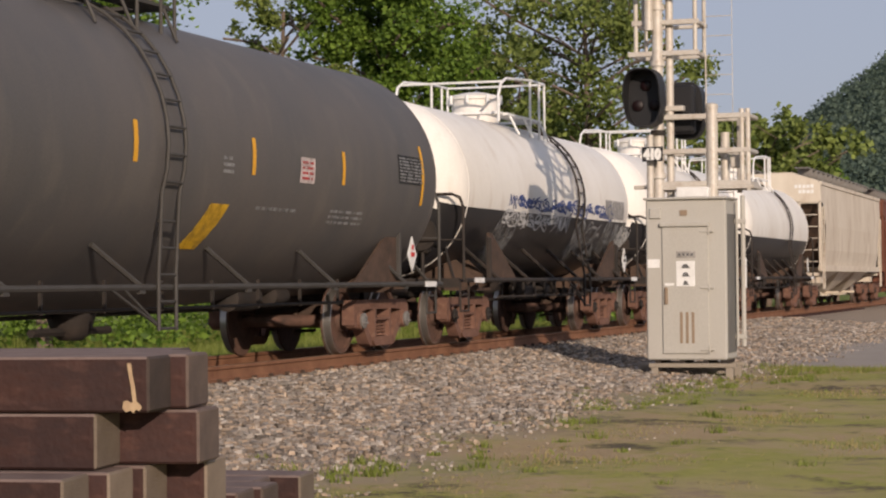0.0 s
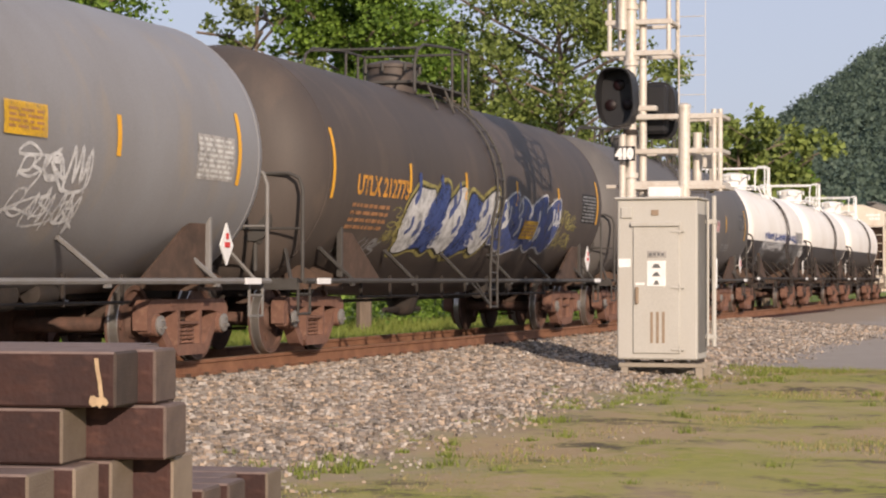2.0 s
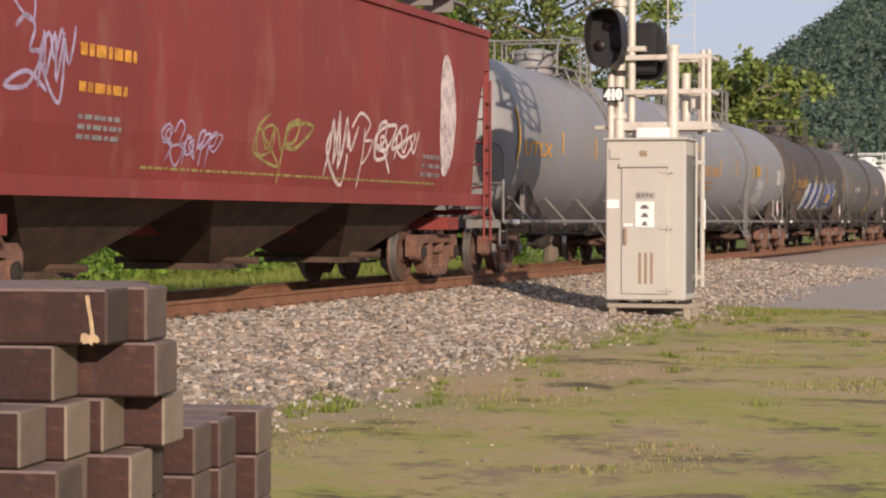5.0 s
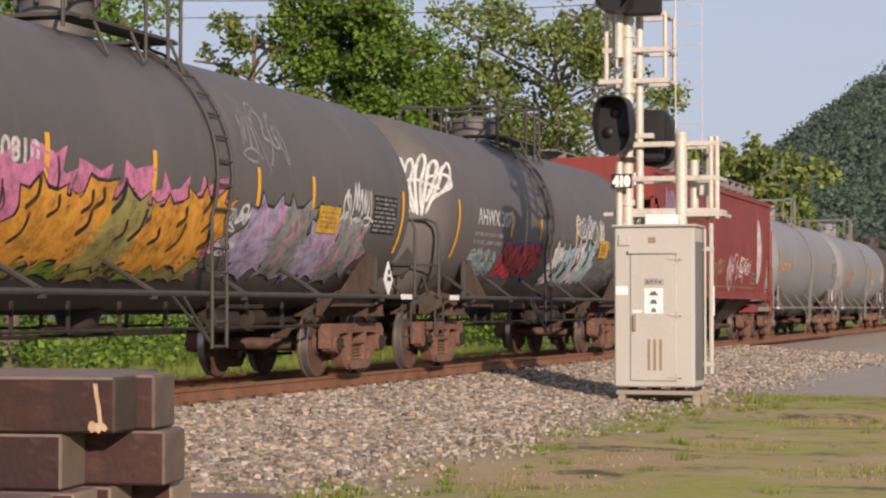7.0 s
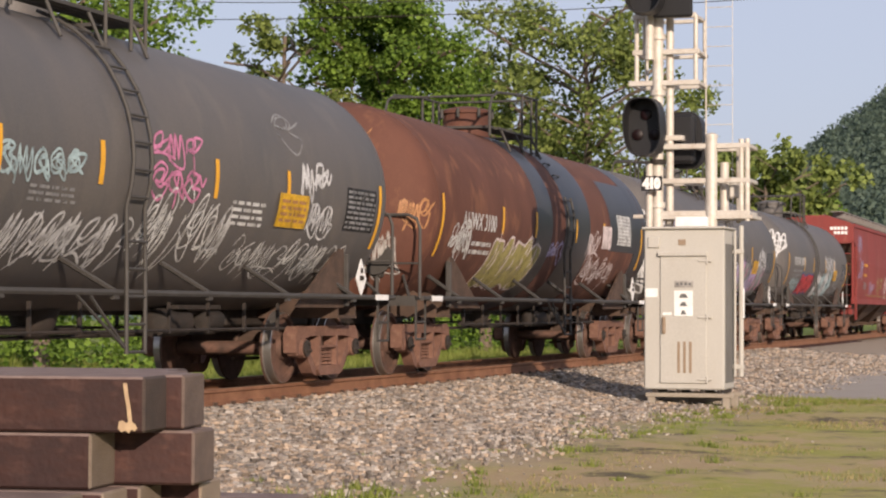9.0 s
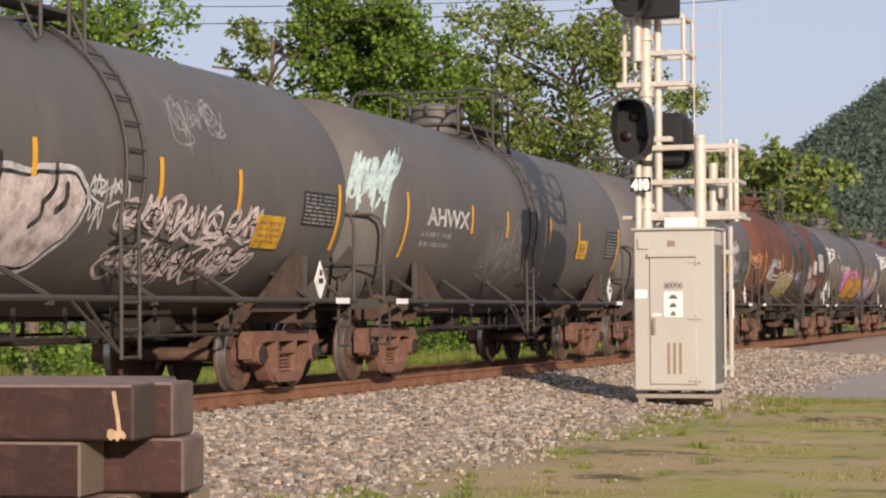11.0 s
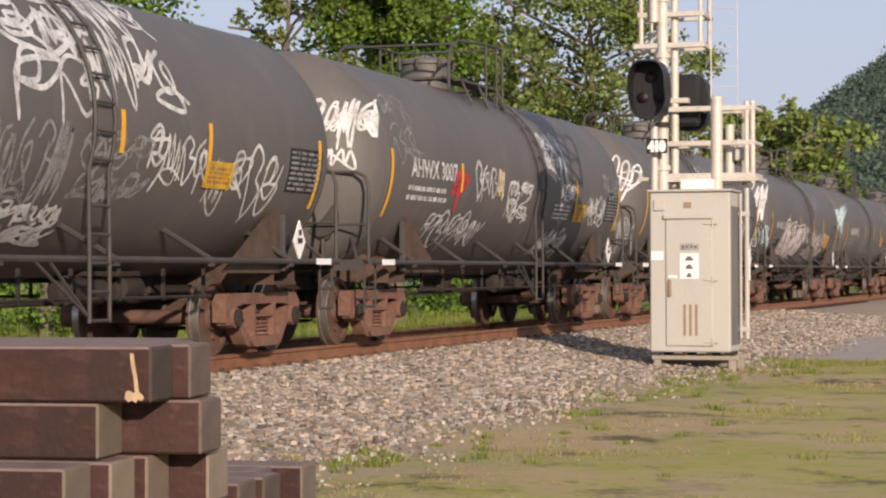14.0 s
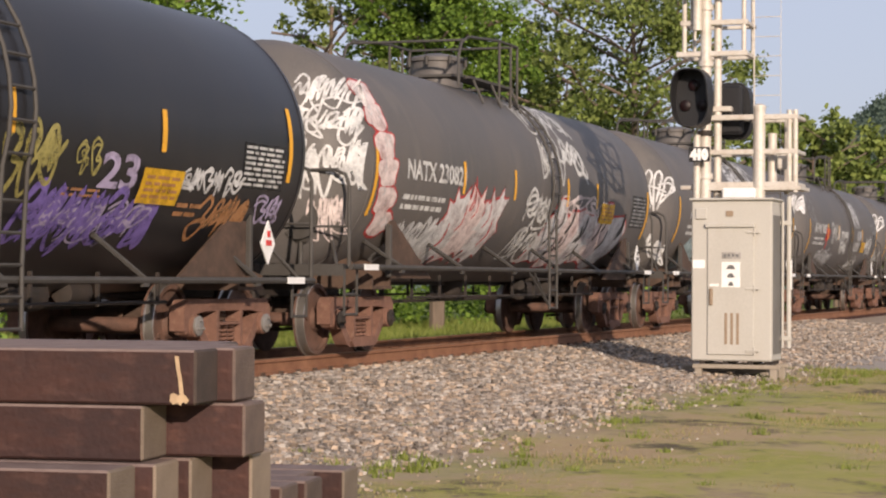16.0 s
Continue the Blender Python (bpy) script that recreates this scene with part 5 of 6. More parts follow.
def build_train():
    cars = {}
    def tank(key, back, front, paint, label, **kw):
        u, n = between(back, front)
        cars[key] = tank_car(u, n, paint, label, **kw)
    def hopper(key, back, front, *rest):
        u, n = between(back, front)
        cars[key] = covered_hopper(u, n, *rest)
    hopper("rear_brown", 86.6, 104.6, HOPPER_BROWN, "brown covered hopper car of the freight train", HOPPER_BROWN)
    hopper("tan", 68.5, 86.6, HOPPER_TAN, "cream covered hopper car streaked with rust", HOPPER_TAN)
    for k, back in enumerate((30.20, 43.3, 55.9)):
        front = (43.3, 55.9, 68.5)[k]
        tank("white%d" % k, back, front, TANK_WHITE, "white tank car with a black lower half and graffiti" if k == 0 else "white tank car with a black lower half", r=1.40, z=2.45, rz=1.0, lower=TANK_BLACK, trim=DARK_IRON, ladder_x=1.41, white_top=WHITE_PAINT, name="white_tank_car")
    tank("grey_a", 11.75, 30.20, TANK_GREY, "dark grey tank car with yellow reflector strips", stripes=LONG_STRIPES, r=LONG_R, z=LONG_Z, rz=0.95, belly=0.17, ladder_x=-0.77, light_caps=True)
    tank("black_a", -6.30, 11.72, TANK_BROWN, "brownish black tank car with large blue and white graffiti", stripes=LONG_STRIPES, r=LONG_R, z=LONG_Z, rz=0.95, belly=0.17, ladder_x=0.19, light_caps=True)
    tank("silver_a", -24.85, -6.30, TANK_SILVER, "light grey tank car with orange lettering", stripes=LONG_STRIPES, r=LONG_R, z=LONG_Z, rz=0.95, belly=0.17, ladder_x=0.27, trim=STEEL_GREY, light_caps=True)
    tank("silver_b", -42.45, -24.85, TANK_SILVER, "light grey tank car with yellow reflector strips", stripes=LONG_STRIPES, r=LONG_R, z=LONG_Z, rz=0.95, belly=0.17, ladder_x=-0.03, trim=STEEL_GREY, light_caps=True)
    hopper("red", -61.60, -42.45, HOPPER_RED, "dark red covered hopper car with graffiti", HOPPER_RED)
    tank("c3070", -77.61, -61.60, TANK_GREY, "dark grey tank car with red and white graffiti", ladder_x=-0.92, stripes=SHORT_STRIPES)
    tank("c810", -94.82, -77.61, TANK_GREY, "dark grey tank car with orange, pink and green graffiti", ladder_x=0.50, stripes=MIDDLE_STRIPES)
    tank("c3100", -110.85, -94.82, TANK_RUST, "rusty tank car with black tar bands and yellow bubble graffiti", ladder_x=0.68, ladder_top=26, stripes=SHORT_STRIPES, bands=((-1.39, -0.39, TAR_BLACK), (0.51, 2.32, TAR_BLACK), (6.08, 7.19, TAR_BLACK)))
    tank("c_tags", -126.86, -110.85, TANK_GREY, "dark grey tank car with rows of white tags", ladder_x=-0.67, stripes=SHORT_STRIPES)
    tank("c_plain", -142.87, -126.86, TANK_GREY, "dark grey tank car with a few pale tags", ladder_x=-0.03, stripes=SHORT_STRIPES)
    tank("c3111", -158.90, -142.87, TANK_GREY, "dark grey tank car with pink and white bubble graffiti", ladder_x=0.58, stripes=SHORT_STRIPES)
    tank("c3136", -174.65, -158.90, TANK_GREY, "dark grey tank car with long green and blue graffiti", ladder_x=-0.97, stripes=SHORT_STRIPES)
    tank("c3007", -190.47, -174.65, TANK_GREY, "dark grey tank car with white handstyle tags", ladder_x=0.88, stripes=SHORT_STRIPES)
    tank("c3009", -206.55, -190.47, TANK_GREY, "dark grey tank car with pale blue patch and white tags", ladder_x=0.81, stripes=SHORT_STRIPES)
    tank("c821", -223.56, -206.55, TANK_GREY, "dark grey tank car with white and red outlined graffiti", ladder_x=0.81, stripes=MIDDLE_STRIPES)
    tank("black_b", -241.60, -223.56, TANK_BLACK, "glossy black tank car with violet graffiti", stripes=LONG_STRIPES, r=LONG_R, z=LONG_Z, rz=0.95, belly=0.17, ladder_x=1.48, light_caps=True)
    return cars


CARS = build_train()
paint_train()


# ---- the stack of sleepers ----
def build_sleepers():
    def one(stack, x, end, z, turn=0.0, pale=False, length=2.6):
        ob = new("wooden_sleeper", TIE_MESH_PALE if pale else TIE_MESH)
        ob.matrix_basis = stack @ pose(x, end + length / 2, z, 0, 0, turn)
        return tagged(ob, "creosoted brown wooden sleeper in a stack", "sleeper", "stack of sleepers")
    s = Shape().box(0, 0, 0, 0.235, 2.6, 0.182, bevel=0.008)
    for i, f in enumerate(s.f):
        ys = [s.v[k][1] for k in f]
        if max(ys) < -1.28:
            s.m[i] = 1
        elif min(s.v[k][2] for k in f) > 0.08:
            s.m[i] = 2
    # third material brightens the top faces as if the low sun grazed them
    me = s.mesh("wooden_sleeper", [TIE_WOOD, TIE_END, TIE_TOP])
    return me, one


TIE_MESH, put_sleeper = build_sleepers()
TIE_MESH_PALE = TIE_MESH.copy()
TIE_MESH_PALE.materials[1] = TIE_END_PALE
ROW = 0.187
STACK = pose(6.26, 3.05, 0, 0, 0, 7)            # front corner of the stack, turned a little to the track
LOW_STACK = pose(7.36, 3.20, 0, 0, 0, 7)
PALE = ((1, 0), (2, 0), (2, 1), (2, 2), (2, 3), (3, 1), (3, 2), (4, 0))
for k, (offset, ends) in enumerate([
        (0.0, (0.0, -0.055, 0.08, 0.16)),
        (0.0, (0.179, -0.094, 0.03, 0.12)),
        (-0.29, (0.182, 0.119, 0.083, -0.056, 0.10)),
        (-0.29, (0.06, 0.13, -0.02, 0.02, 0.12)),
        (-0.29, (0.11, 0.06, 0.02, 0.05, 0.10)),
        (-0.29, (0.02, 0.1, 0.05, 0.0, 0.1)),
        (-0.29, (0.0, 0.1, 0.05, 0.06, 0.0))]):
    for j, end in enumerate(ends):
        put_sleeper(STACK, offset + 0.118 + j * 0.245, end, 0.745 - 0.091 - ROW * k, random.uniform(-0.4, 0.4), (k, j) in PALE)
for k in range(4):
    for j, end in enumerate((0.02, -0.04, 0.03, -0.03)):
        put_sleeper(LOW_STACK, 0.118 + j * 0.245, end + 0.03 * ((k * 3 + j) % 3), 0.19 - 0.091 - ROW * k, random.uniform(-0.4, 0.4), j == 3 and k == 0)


# ---- signal cabinet ----
CONCRETE = material("concrete", (0.30, 0.26, 0.21), 0.9, scale=4, bump=0.3)
GRILLE = material("louvre_brown", (0.27, 0.20, 0.14), 0.7, scale=8, bump=0.1)
SIDE_GREY = material("cabinet_side_grey", (0.16, 0.155, 0.145), 0.6, second=(0.11, 0.10, 0.09), scale=3, amount=0.6)
LENS_RED = material("dark_red_lens", (0.009, 0.002, 0.003), 0.45, scale=4, bump=0)
LABEL_INK = material("label_ink", (0.12, 0.12, 0.12), 0.7, scale=6, bump=0)
SLEEPER_PAINT = material("cream_chalk_paint", (0.46, 0.34, 0.21), 0.8, second=(0.26, 0.17, 0.11), scale=14, amount=0.8, bump=0.1)


def build_cabinet():
    x, base = 30.1, -0.18
    y0, y1 = 6.70, 5.53                      # track side and field side of the front
    h, d = 2.31, 0.80
    cab = thing("signal_cabinet", "beige steel signal relay cabinet on a low frame", "signal cabinet", (x, 0, 0))
    mid, w = (y0 + y1) / 2, y0 - y1

    def block(name, ya, yb, za, zb, xa, xb, mat, label="", bevel=0.008, parent=cab):
        return part(name, Shape().box((xa + xb) / 2, (ya + yb) / 2, (za + zb) / 2, abs(xb - xa), abs(ya - yb), abs(zb - za), bevel=bevel), mat, parent, label, smooth=False)
    block("body", y0, y1, base, base + h, 0, d, CABINET, bevel=0.02)
    block("roof", y0 + 0.03, y1 - 0.03, base + h, base + h + 0.035, -0.05, d + 0.04, CABINET, bevel=0.012)
    block("hood", 6.49, 5.77, 1.74, 1.80, -0.06, -0.002, CABINET, "projecting rain hood")
    door = block("door", 6.46, 5.78, -0.09, 1.735, -0.028, -0.002, CABINET, bevel=0.01)
    block("handle", 6.425, 6.375, 0.62, 0.87, -0.065, -0.028, GRILLE, "dark door handle", 0.012, door)
    for k in range(3):
        yy = 6.205 - 0.085 * k
        block("louvre", yy, yy - 0.04, 0.06, 0.51, -0.034, -0.027, GRILLE, "brown ventilation slot", 0.002, door)
    sign = block("warning_label", 6.25, 5.98, 0.88, 1.245, -0.036, -0.029, WHITE_PAINT, "white warning label with dark symbols", 0.0, door)
    for zz, ww in ((1.17, 0.14), (1.05, 0.12), (0.93, 0.09)):
        s = Shape()
        s.add([(-0.040, 6.115 + ww / 2, zz - 0.03), (-0.040, 6.115 - ww / 2, zz - 0.03), (-0.040, 6.115 - ww / 5, zz + 0.03), (-0.040, 6.115 + ww / 5, zz + 0.03)], [(0, 1, 2, 3)])
        part("label_mark", s, LABEL_INK, sign, smooth=False)
    lab = block("name_label", 6.25, 5.97, 1.29, 1.385, -0.034, -0.028, PANEL, "small grey label", 0.0, door)
    for k in range(4):
        block("label_mark", 6.22 - 0.06 * k, 6.185 - 0.06 * k, 1.32, 1.355, -0.038, -0.034, LABEL_INK, "", 0.0, lab)
    block("number_plate", 6.68, 6.50, 1.15, 1.275, -0.008, -0.001, WHITE_PAINT, "blank white plate", 0.0)
    block("side_box", 6.64, 6.47, 1.86, 2.02, -0.03, -0.001, CABINET, "small cover box", 0.01)
    block("lock_plate", 6.195, 6.09, 1.90, 1.98, -0.012, -0.001, GRILLE, "dark lock plate", 0.0)
    for zz in (1.67, 0.86, -0.03):
        s = Shape()
        s.box(-0.035, 5.80, zz, 0.02, 0.2, 0.03, bevel=0.005)
        s.lathe([(zz - 0.05, 0.014), (zz + 0.05, 0.014)], "z", (-0.035, 5.775, 0), 8)
        part("hinge", s, CABINET, cab, smooth=False)
    block("latch", 6.42, 6.29, 0.89, 0.93, -0.036, -0.028, WHITE_PAINT, "pale door latch", 0.0, door)
    # recessed field side with its upright conduits
    block("side_panel", 5.529, 5.521, base + 0.1, base + 2.1, 0.08, 0.72, SIDE_GREY, "grey side panel", 0.0)
    for zz in (1.82, 0.14):
        block("conduit_arm", 5.54, 5.36, zz - 0.035, zz + 0.035, 0.62, 0.70, CABINET, "", 0.01)
    s = Shape()
    s.tube([(0.66, 5.40, 0.0), (0.66, 5.40, 2.2)], 0.035, 8)
    part("conduit", s, CABINET, cab)
    s = Shape()
    s.tube([(0.60, 5.48, 0.0), (0.60, 5.48, 2.12)], 0.018, 8)
    part("conduit", s, CABINET, cab)
    block("conduit_label", 5.372, 5.358, 0.85, 1.28, 0.62, 0.70, WHITE_PAINT, "white strip label", 0.0)
    # low frame under the cabinet
    for yy in (6.55, 6.2, 5.85, 5.6):
        block("foot", yy + 0.04, yy - 0.04, base - 0.05, base, 0.05, d - 0.05, DARK_IRON, "", 0.0)
    for xx in (0.06, d - 0.06):
        block("frame_rail", y0 - 0.02, y1 - 0.12, base - 0.11, base - 0.05, xx - 0.05, xx + 0.05, CONCRETE, "", 0.006)
        for yy in (y0 - 0.1, y1 - 0.02):
            block("frame_leg", yy + 0.05, yy - 0.05, base - 0.30, base - 0.05, xx - 0.04, xx + 0.04, CONCRETE, "", 0.006)


build_cabinet()


# ---- signal mast ----
def signal_head(parent, x, y, z, back=False):
    """A black three-aspect head with its deep rounded hood, facing along -x (or +x)."""
    o = 1 if back else -1
    hood = Shape()
    n = 26
    rim, deep = [], []
    for k in range(n):
        a = 2 * math.pi * k / n
        ca, sa = math.cos(a), math.sin(a)
        p = (math.copysign(abs(ca) ** 0.62, ca) * 0.29, math.copysign(abs(sa) ** 0.75, sa) * 0.44)
        rim.append(p)
    for off, k in ((0.0, 1.0), (0.16, 1.0), (0.42, 0.98), (0.42, 0.93), (0.03, 0.94)):
        cut = off
        deep.append([(o * (cut if zz > -0.1 or off < 0.1 else cut * 0.8), yy * k, zz * k) for yy, zz in rim])
    vs = [(x + a, y + b, z + c) for ring in deep for a, b, c in ring]
    fs = [(i * n + k, i * n + (k + 1) % n, (i + 1) * n + (k + 1) % n, (i + 1) * n + k) for i in range(4) for k in range(n)]
    fs += [tuple(range(n)), tuple(4 * n + k for k in range(n))]
    hood.add(vs, fs)
    head = part("signal_head", hood, SIGNAL_BLACK, parent, "black hooded signal head, unlit")
    box = Shape().box(x - o * 0.16, y, z, 0.26, 0.40, 0.74, bevel=0.04)
    part("lamp_housing", box, SIGNAL_BLACK, head, smooth=False)
    for dy, dz in ((0.0, 0.2), (-0.13, -0.1), (0.13, -0.1)):
        s = Shape()
        s.lathe([(0.0, 0.085), (0.03, 0.08), (0.045, 0.04), (0.048, 0.004)], "x", (0, 0, 0), 16)
        s.v = [(x + o * (0.035 + p[0]), y + dy + p[1], z + dz + p[2]) for p in s.v]
        part("lens", s, LENS_RED, head, "dark red glass lens")


def build_signal():
    mast = thing("railway_signal", "silver signal mast with ladder, cages and black heads", "railway signal", (0, 0, 0))
    X = 31.5
    low = -0.32

    def pole(y, za, zb, r, x=X, name="pole"):
        part(name, Shape().tube([(x, y, za), (x, y, zb)], r, 12), ALUMINIUM, mast)

    def rail(ya, yb, z, x0=X, x1=None, r=0.04, name="cage_rail"):
        part(name, Shape().box((x0 + (x1 or x0)) / 2, (ya + yb) / 2, z, abs((x1 or x0) - x0) + 2 * r, abs(ya - yb) + 2 * r, 2.0 * r, bevel=0.01), ALUMINIUM, mast, smooth=False)
    pole(6.80, low, 6.6, 0.085)
    pole(6.64, 2.0, 6.3, 0.06, X + 0.12)
    pole(6.91, 4.75, 5.43, 0.07, X - 0.1, "cable_duct")
    pole(6.91, 2.0, 3.17, 0.055, X - 0.1, "cable_duct")
    pole(5.98, low, 3.55, 0.09)
    part("pole_cap", Shape().lathe([(3.55, 0.10), (3.60, 0.10), (3.63, 0.04), (3.632, 0.002)], "z", (X, 5.98, 0), 14), ALUMINIUM, mast)
    for zz in (2.55, 3.2, 4.25, 5.1):
        part("pole_clamp", Shape().lathe([(zz - 0.04, 0.115), (zz + 0.04, 0.115)], "z", (X, 6.80, 0), 14), DARK_IRON if zz == 3.2 else ALUMINIUM, mast)
    # upper and lower service platforms with square railings
    for z, ya, yb in ((5.42, 7.15, 6.25), (4.87, 7.15, 6.2), (4.40, 7.21, 6.2)):
        rail(ya, yb, z)
        rail(ya, yb, z, X + 0.7, r=0.03)
        for yy in (ya, yb):
            rail(yy, yy, z, X, X + 0.7, 0.03)
    for yy in (7.13, 6.22):
        pole(yy, 4.4, 5.42, 0.035, X, "cage_post")
        pole(yy, 4.4, 5.42, 0.03, X + 0.7, "cage_post")
    pole(7.02, 4.87, 5.42, 0.02, X, "cage_post")
    for z in (3.43, 2.91, 2.42):
        rail(6.69, 5.44, z)
        rail(6.69, 5.44, z, X + 0.75, r=0.03)
        rail(5.44, 5.44, z, X, X + 0.75, 0.03)
        rail(6.25, 6.25, z, X, X + 0.75, 0.025)
    for yy in (5.44, 5.53, 5.70):
        pole(yy, 2.3 if yy != 5.53 else 2.42, 3.53, 0.04, X if yy != 5.70 else X + 0.75, "cage_post")
    pole(5.84, 2.4, 3.2, 0.07, X + 0.3, "cable_duct")
    rail(7.15, 6.2, 2.38, r=0.03)
    part("platform", Shape().box(X + 0.35, 6.1, 2.36, 0.8, 1.5, 0.05), ALUMINIUM, mast, smooth=False)
    part("junction_box", Shape().box(X - 0.1, 6.25, 2.28, 0.25, 0.5, 0.16, bevel=0.02), WHITE_PAINT, mast, "white junction box", smooth=False)
    part("junction_box", Shape().box(X + 0.2, 5.66, 2.75, 0.12, 0.16, 0.2, bevel=0.02), ALUMINIUM, mast, smooth=False)
    # climbing ladder
    for yy in (6.17, 5.76):
        pole(yy, -0.3, 7.0, 0.012 if yy > 6 else 0.005, X + 0.55, "ladder_stile")
    for k in range(24):
        part("rung", Shape().tube([(X + 0.55, 6.17, -0.1 + 0.3 * k), (X + 0.55, 5.76, -0.1 + 0.3 * k)], 0.007, 6), ALUMINIUM, mast)
    signal_head(mast, 31.0, 6.86, 3.68)
    signal_head(mast, 31.0, 6.86, 5.80)
    signal_head(mast, 32.0, 6.50, 3.57, True)
    part("head_backing", Shape().box(31.15, 6.5, 5.82, 0.10, 0.60, 0.95, bevel=0.03), SIGNAL_BLACK, mast, "square black backing plate", smooth=False)
    for z in (3.68, 5.80):
        part("head_bracket", Shape().box(31.3, 6.84, z, 0.5, 0.08, 0.10, bevel=0.01), ALUMINIUM, mast, smooth=False)
    part("head_bracket", Shape().box(31.8, 6.6, 3.57, 0.5, 0.35, 0.08, bevel=0.01), ALUMINIUM, mast, smooth=False)
    # the plate with its number
    plate_ob = part("number_sign", Shape().box(31.2, 6.83, 2.865, 0.02, 0.32, 0.22, bevel=0.004), SIGNAL_BLACK, mast, "black plate with white digits", smooth=False)
    cu = bpy.data.curves.new("digits", "FONT")
    cu.body, cu.offset, cu.size = "410", 0.02, 0.2
    cu.align_x = "CENTER"
    ob = bpy.data.objects.new("digits", cu)
    scene.collection.objects.link(ob)
    me = bpy.data.meshes.new_from_object(ob.evaluated_get(bpy.context.evaluated_depsgraph_get()))
    bpy.data.objects.remove(ob)
    for v in me.vertices:
        v.co = (31.187, 6.83 - v.co.x * 0.85, 2.795 + v.co.y)
    me.materials.clear()
    me.materials.append(WHITE_PAINT)
    part("number", me, None, plate_ob, "white digits")
    part("sign_bracket", Shape().box(31.3, 6.83, 2.86, 0.2, 0.05, 0.06), ALUMINIUM, mast, smooth=False)
    part("base", Shape().box(X, 6.4, -0.36, 0.9, 1.3, 0.16, bevel=0.02), CONCRETE, mast, "concrete footing", smooth=False)


build_signal()


# ---- chalk mark on the stack ----
s = Shape()
pts = [(3.112, 0.725), (3.108, 0.69), (3.100, 0.65), (3.096, 0.615), (3.094, 0.60)]
for (ya, za), (yb, zb) in zip(pts, pts[1:]):
    s.add([(6.255, ya + 0.007, za), (6.255, ya - 0.007, za), (6.255, yb - 0.007, zb), (6.255, yb + 0.007, zb)], [(0, 1, 2, 3)])
ring = [(0.0, 0.600), (0.012, 0.604), (0.026, 0.596), (0.040, 0.603), (0.056, 0.592), (0.063, 0.580), (0.054, 0.569), (0.043, 0.575), (0.034, 0.562), (0.022, 0.571), (0.008, 0.565), (-0.004, 0.578)]
s.add([(6.2545, 3.132 - a, b) for a, b in ring], [tuple(range(len(ring)))])
mark = solid("chalk_mark", s, SLEEPER_PAINT, "cream paint mark on a stacked sleeper", "paint mark")
mark.matrix_basis = STACK @ pose(-6.26, -3.05, 0)


# ---- plants ----
def leaf_material(name, low, high):
    mat = bpy.data.materials.new(name)
    mat.use_nodes = True
    nt = mat.node_tree
    bsdf = nt.nodes["Principled BSDF"]
    bsdf.inputs["Roughness"].default_value = 0.6
    bsdf.inputs["Specular IOR Level"].default_value = 0.25
    geo = nt.nodes.new("ShaderNodeNewGeometry")
    ramp = nt.nodes.new("ShaderNodeMix")
    ramp.data_type = "RGBA"
    ramp.inputs["A"].default_value, ramp.inputs["B"].default_value = (*low, 1), (*high, 1)
    nt.links.new(geo.outputs["Random Per Island"], ramp.inputs["Factor"])
    nt.links.new(ramp.outputs["Result"], bsdf.inputs["Base Color"])
    thin = nt.nodes.new("ShaderNodeBsdfTranslucent")
    nt.links.new(ramp.outputs["Result"], thin.inputs["Color"])
    both = nt.nodes.new("ShaderNodeMixShader")
    both.inputs["Fac"].default_value = 0.35
    nt.links.new(bsdf.outputs["BSDF"], both.inputs[1])
    nt.links.new(thin.outputs["BSDF"], both.inputs[2])
    nt.links.new(both.outputs["Shader"], nt.nodes["Material Output"].inputs["Surface"])
    return mat


LEAF_BRIGHT = leaf_material("leaf_bright_green", (0.045, 0.09, 0.012), (0.21, 0.32, 0.05))
LEAF_PALE = leaf_material("leaf_yellow_green", (0.06, 0.09, 0.02), (0.28, 0.34, 0.09))
LEAF_DARK = leaf_material("leaf_dark_green", (0.025, 0.05, 0.012), (0.13, 0.185, 0.045))
# paler and bluer: the air's haze is mixed into this leaf colour
LEAF_HILL = leaf_material("leaf_haze_tinted_green", (0.098, 0.138, 0.104), (0.116, 0.158, 0.116))
GRASS_GREEN = leaf_material("meadow_grass", (0.13, 0.17, 0.028), (0.27, 0.30, 0.078))
GRASS_DRY = leaf_material("dry_grass", (0.24, 0.20, 0.08), (0.38, 0.31, 0.15))
BARK = material("bark", (0.17, 0.13, 0.10), 0.9, second=(0.09, 0.07, 0.055), scale=4, amount=0.8, streak=4, bump=0.5)


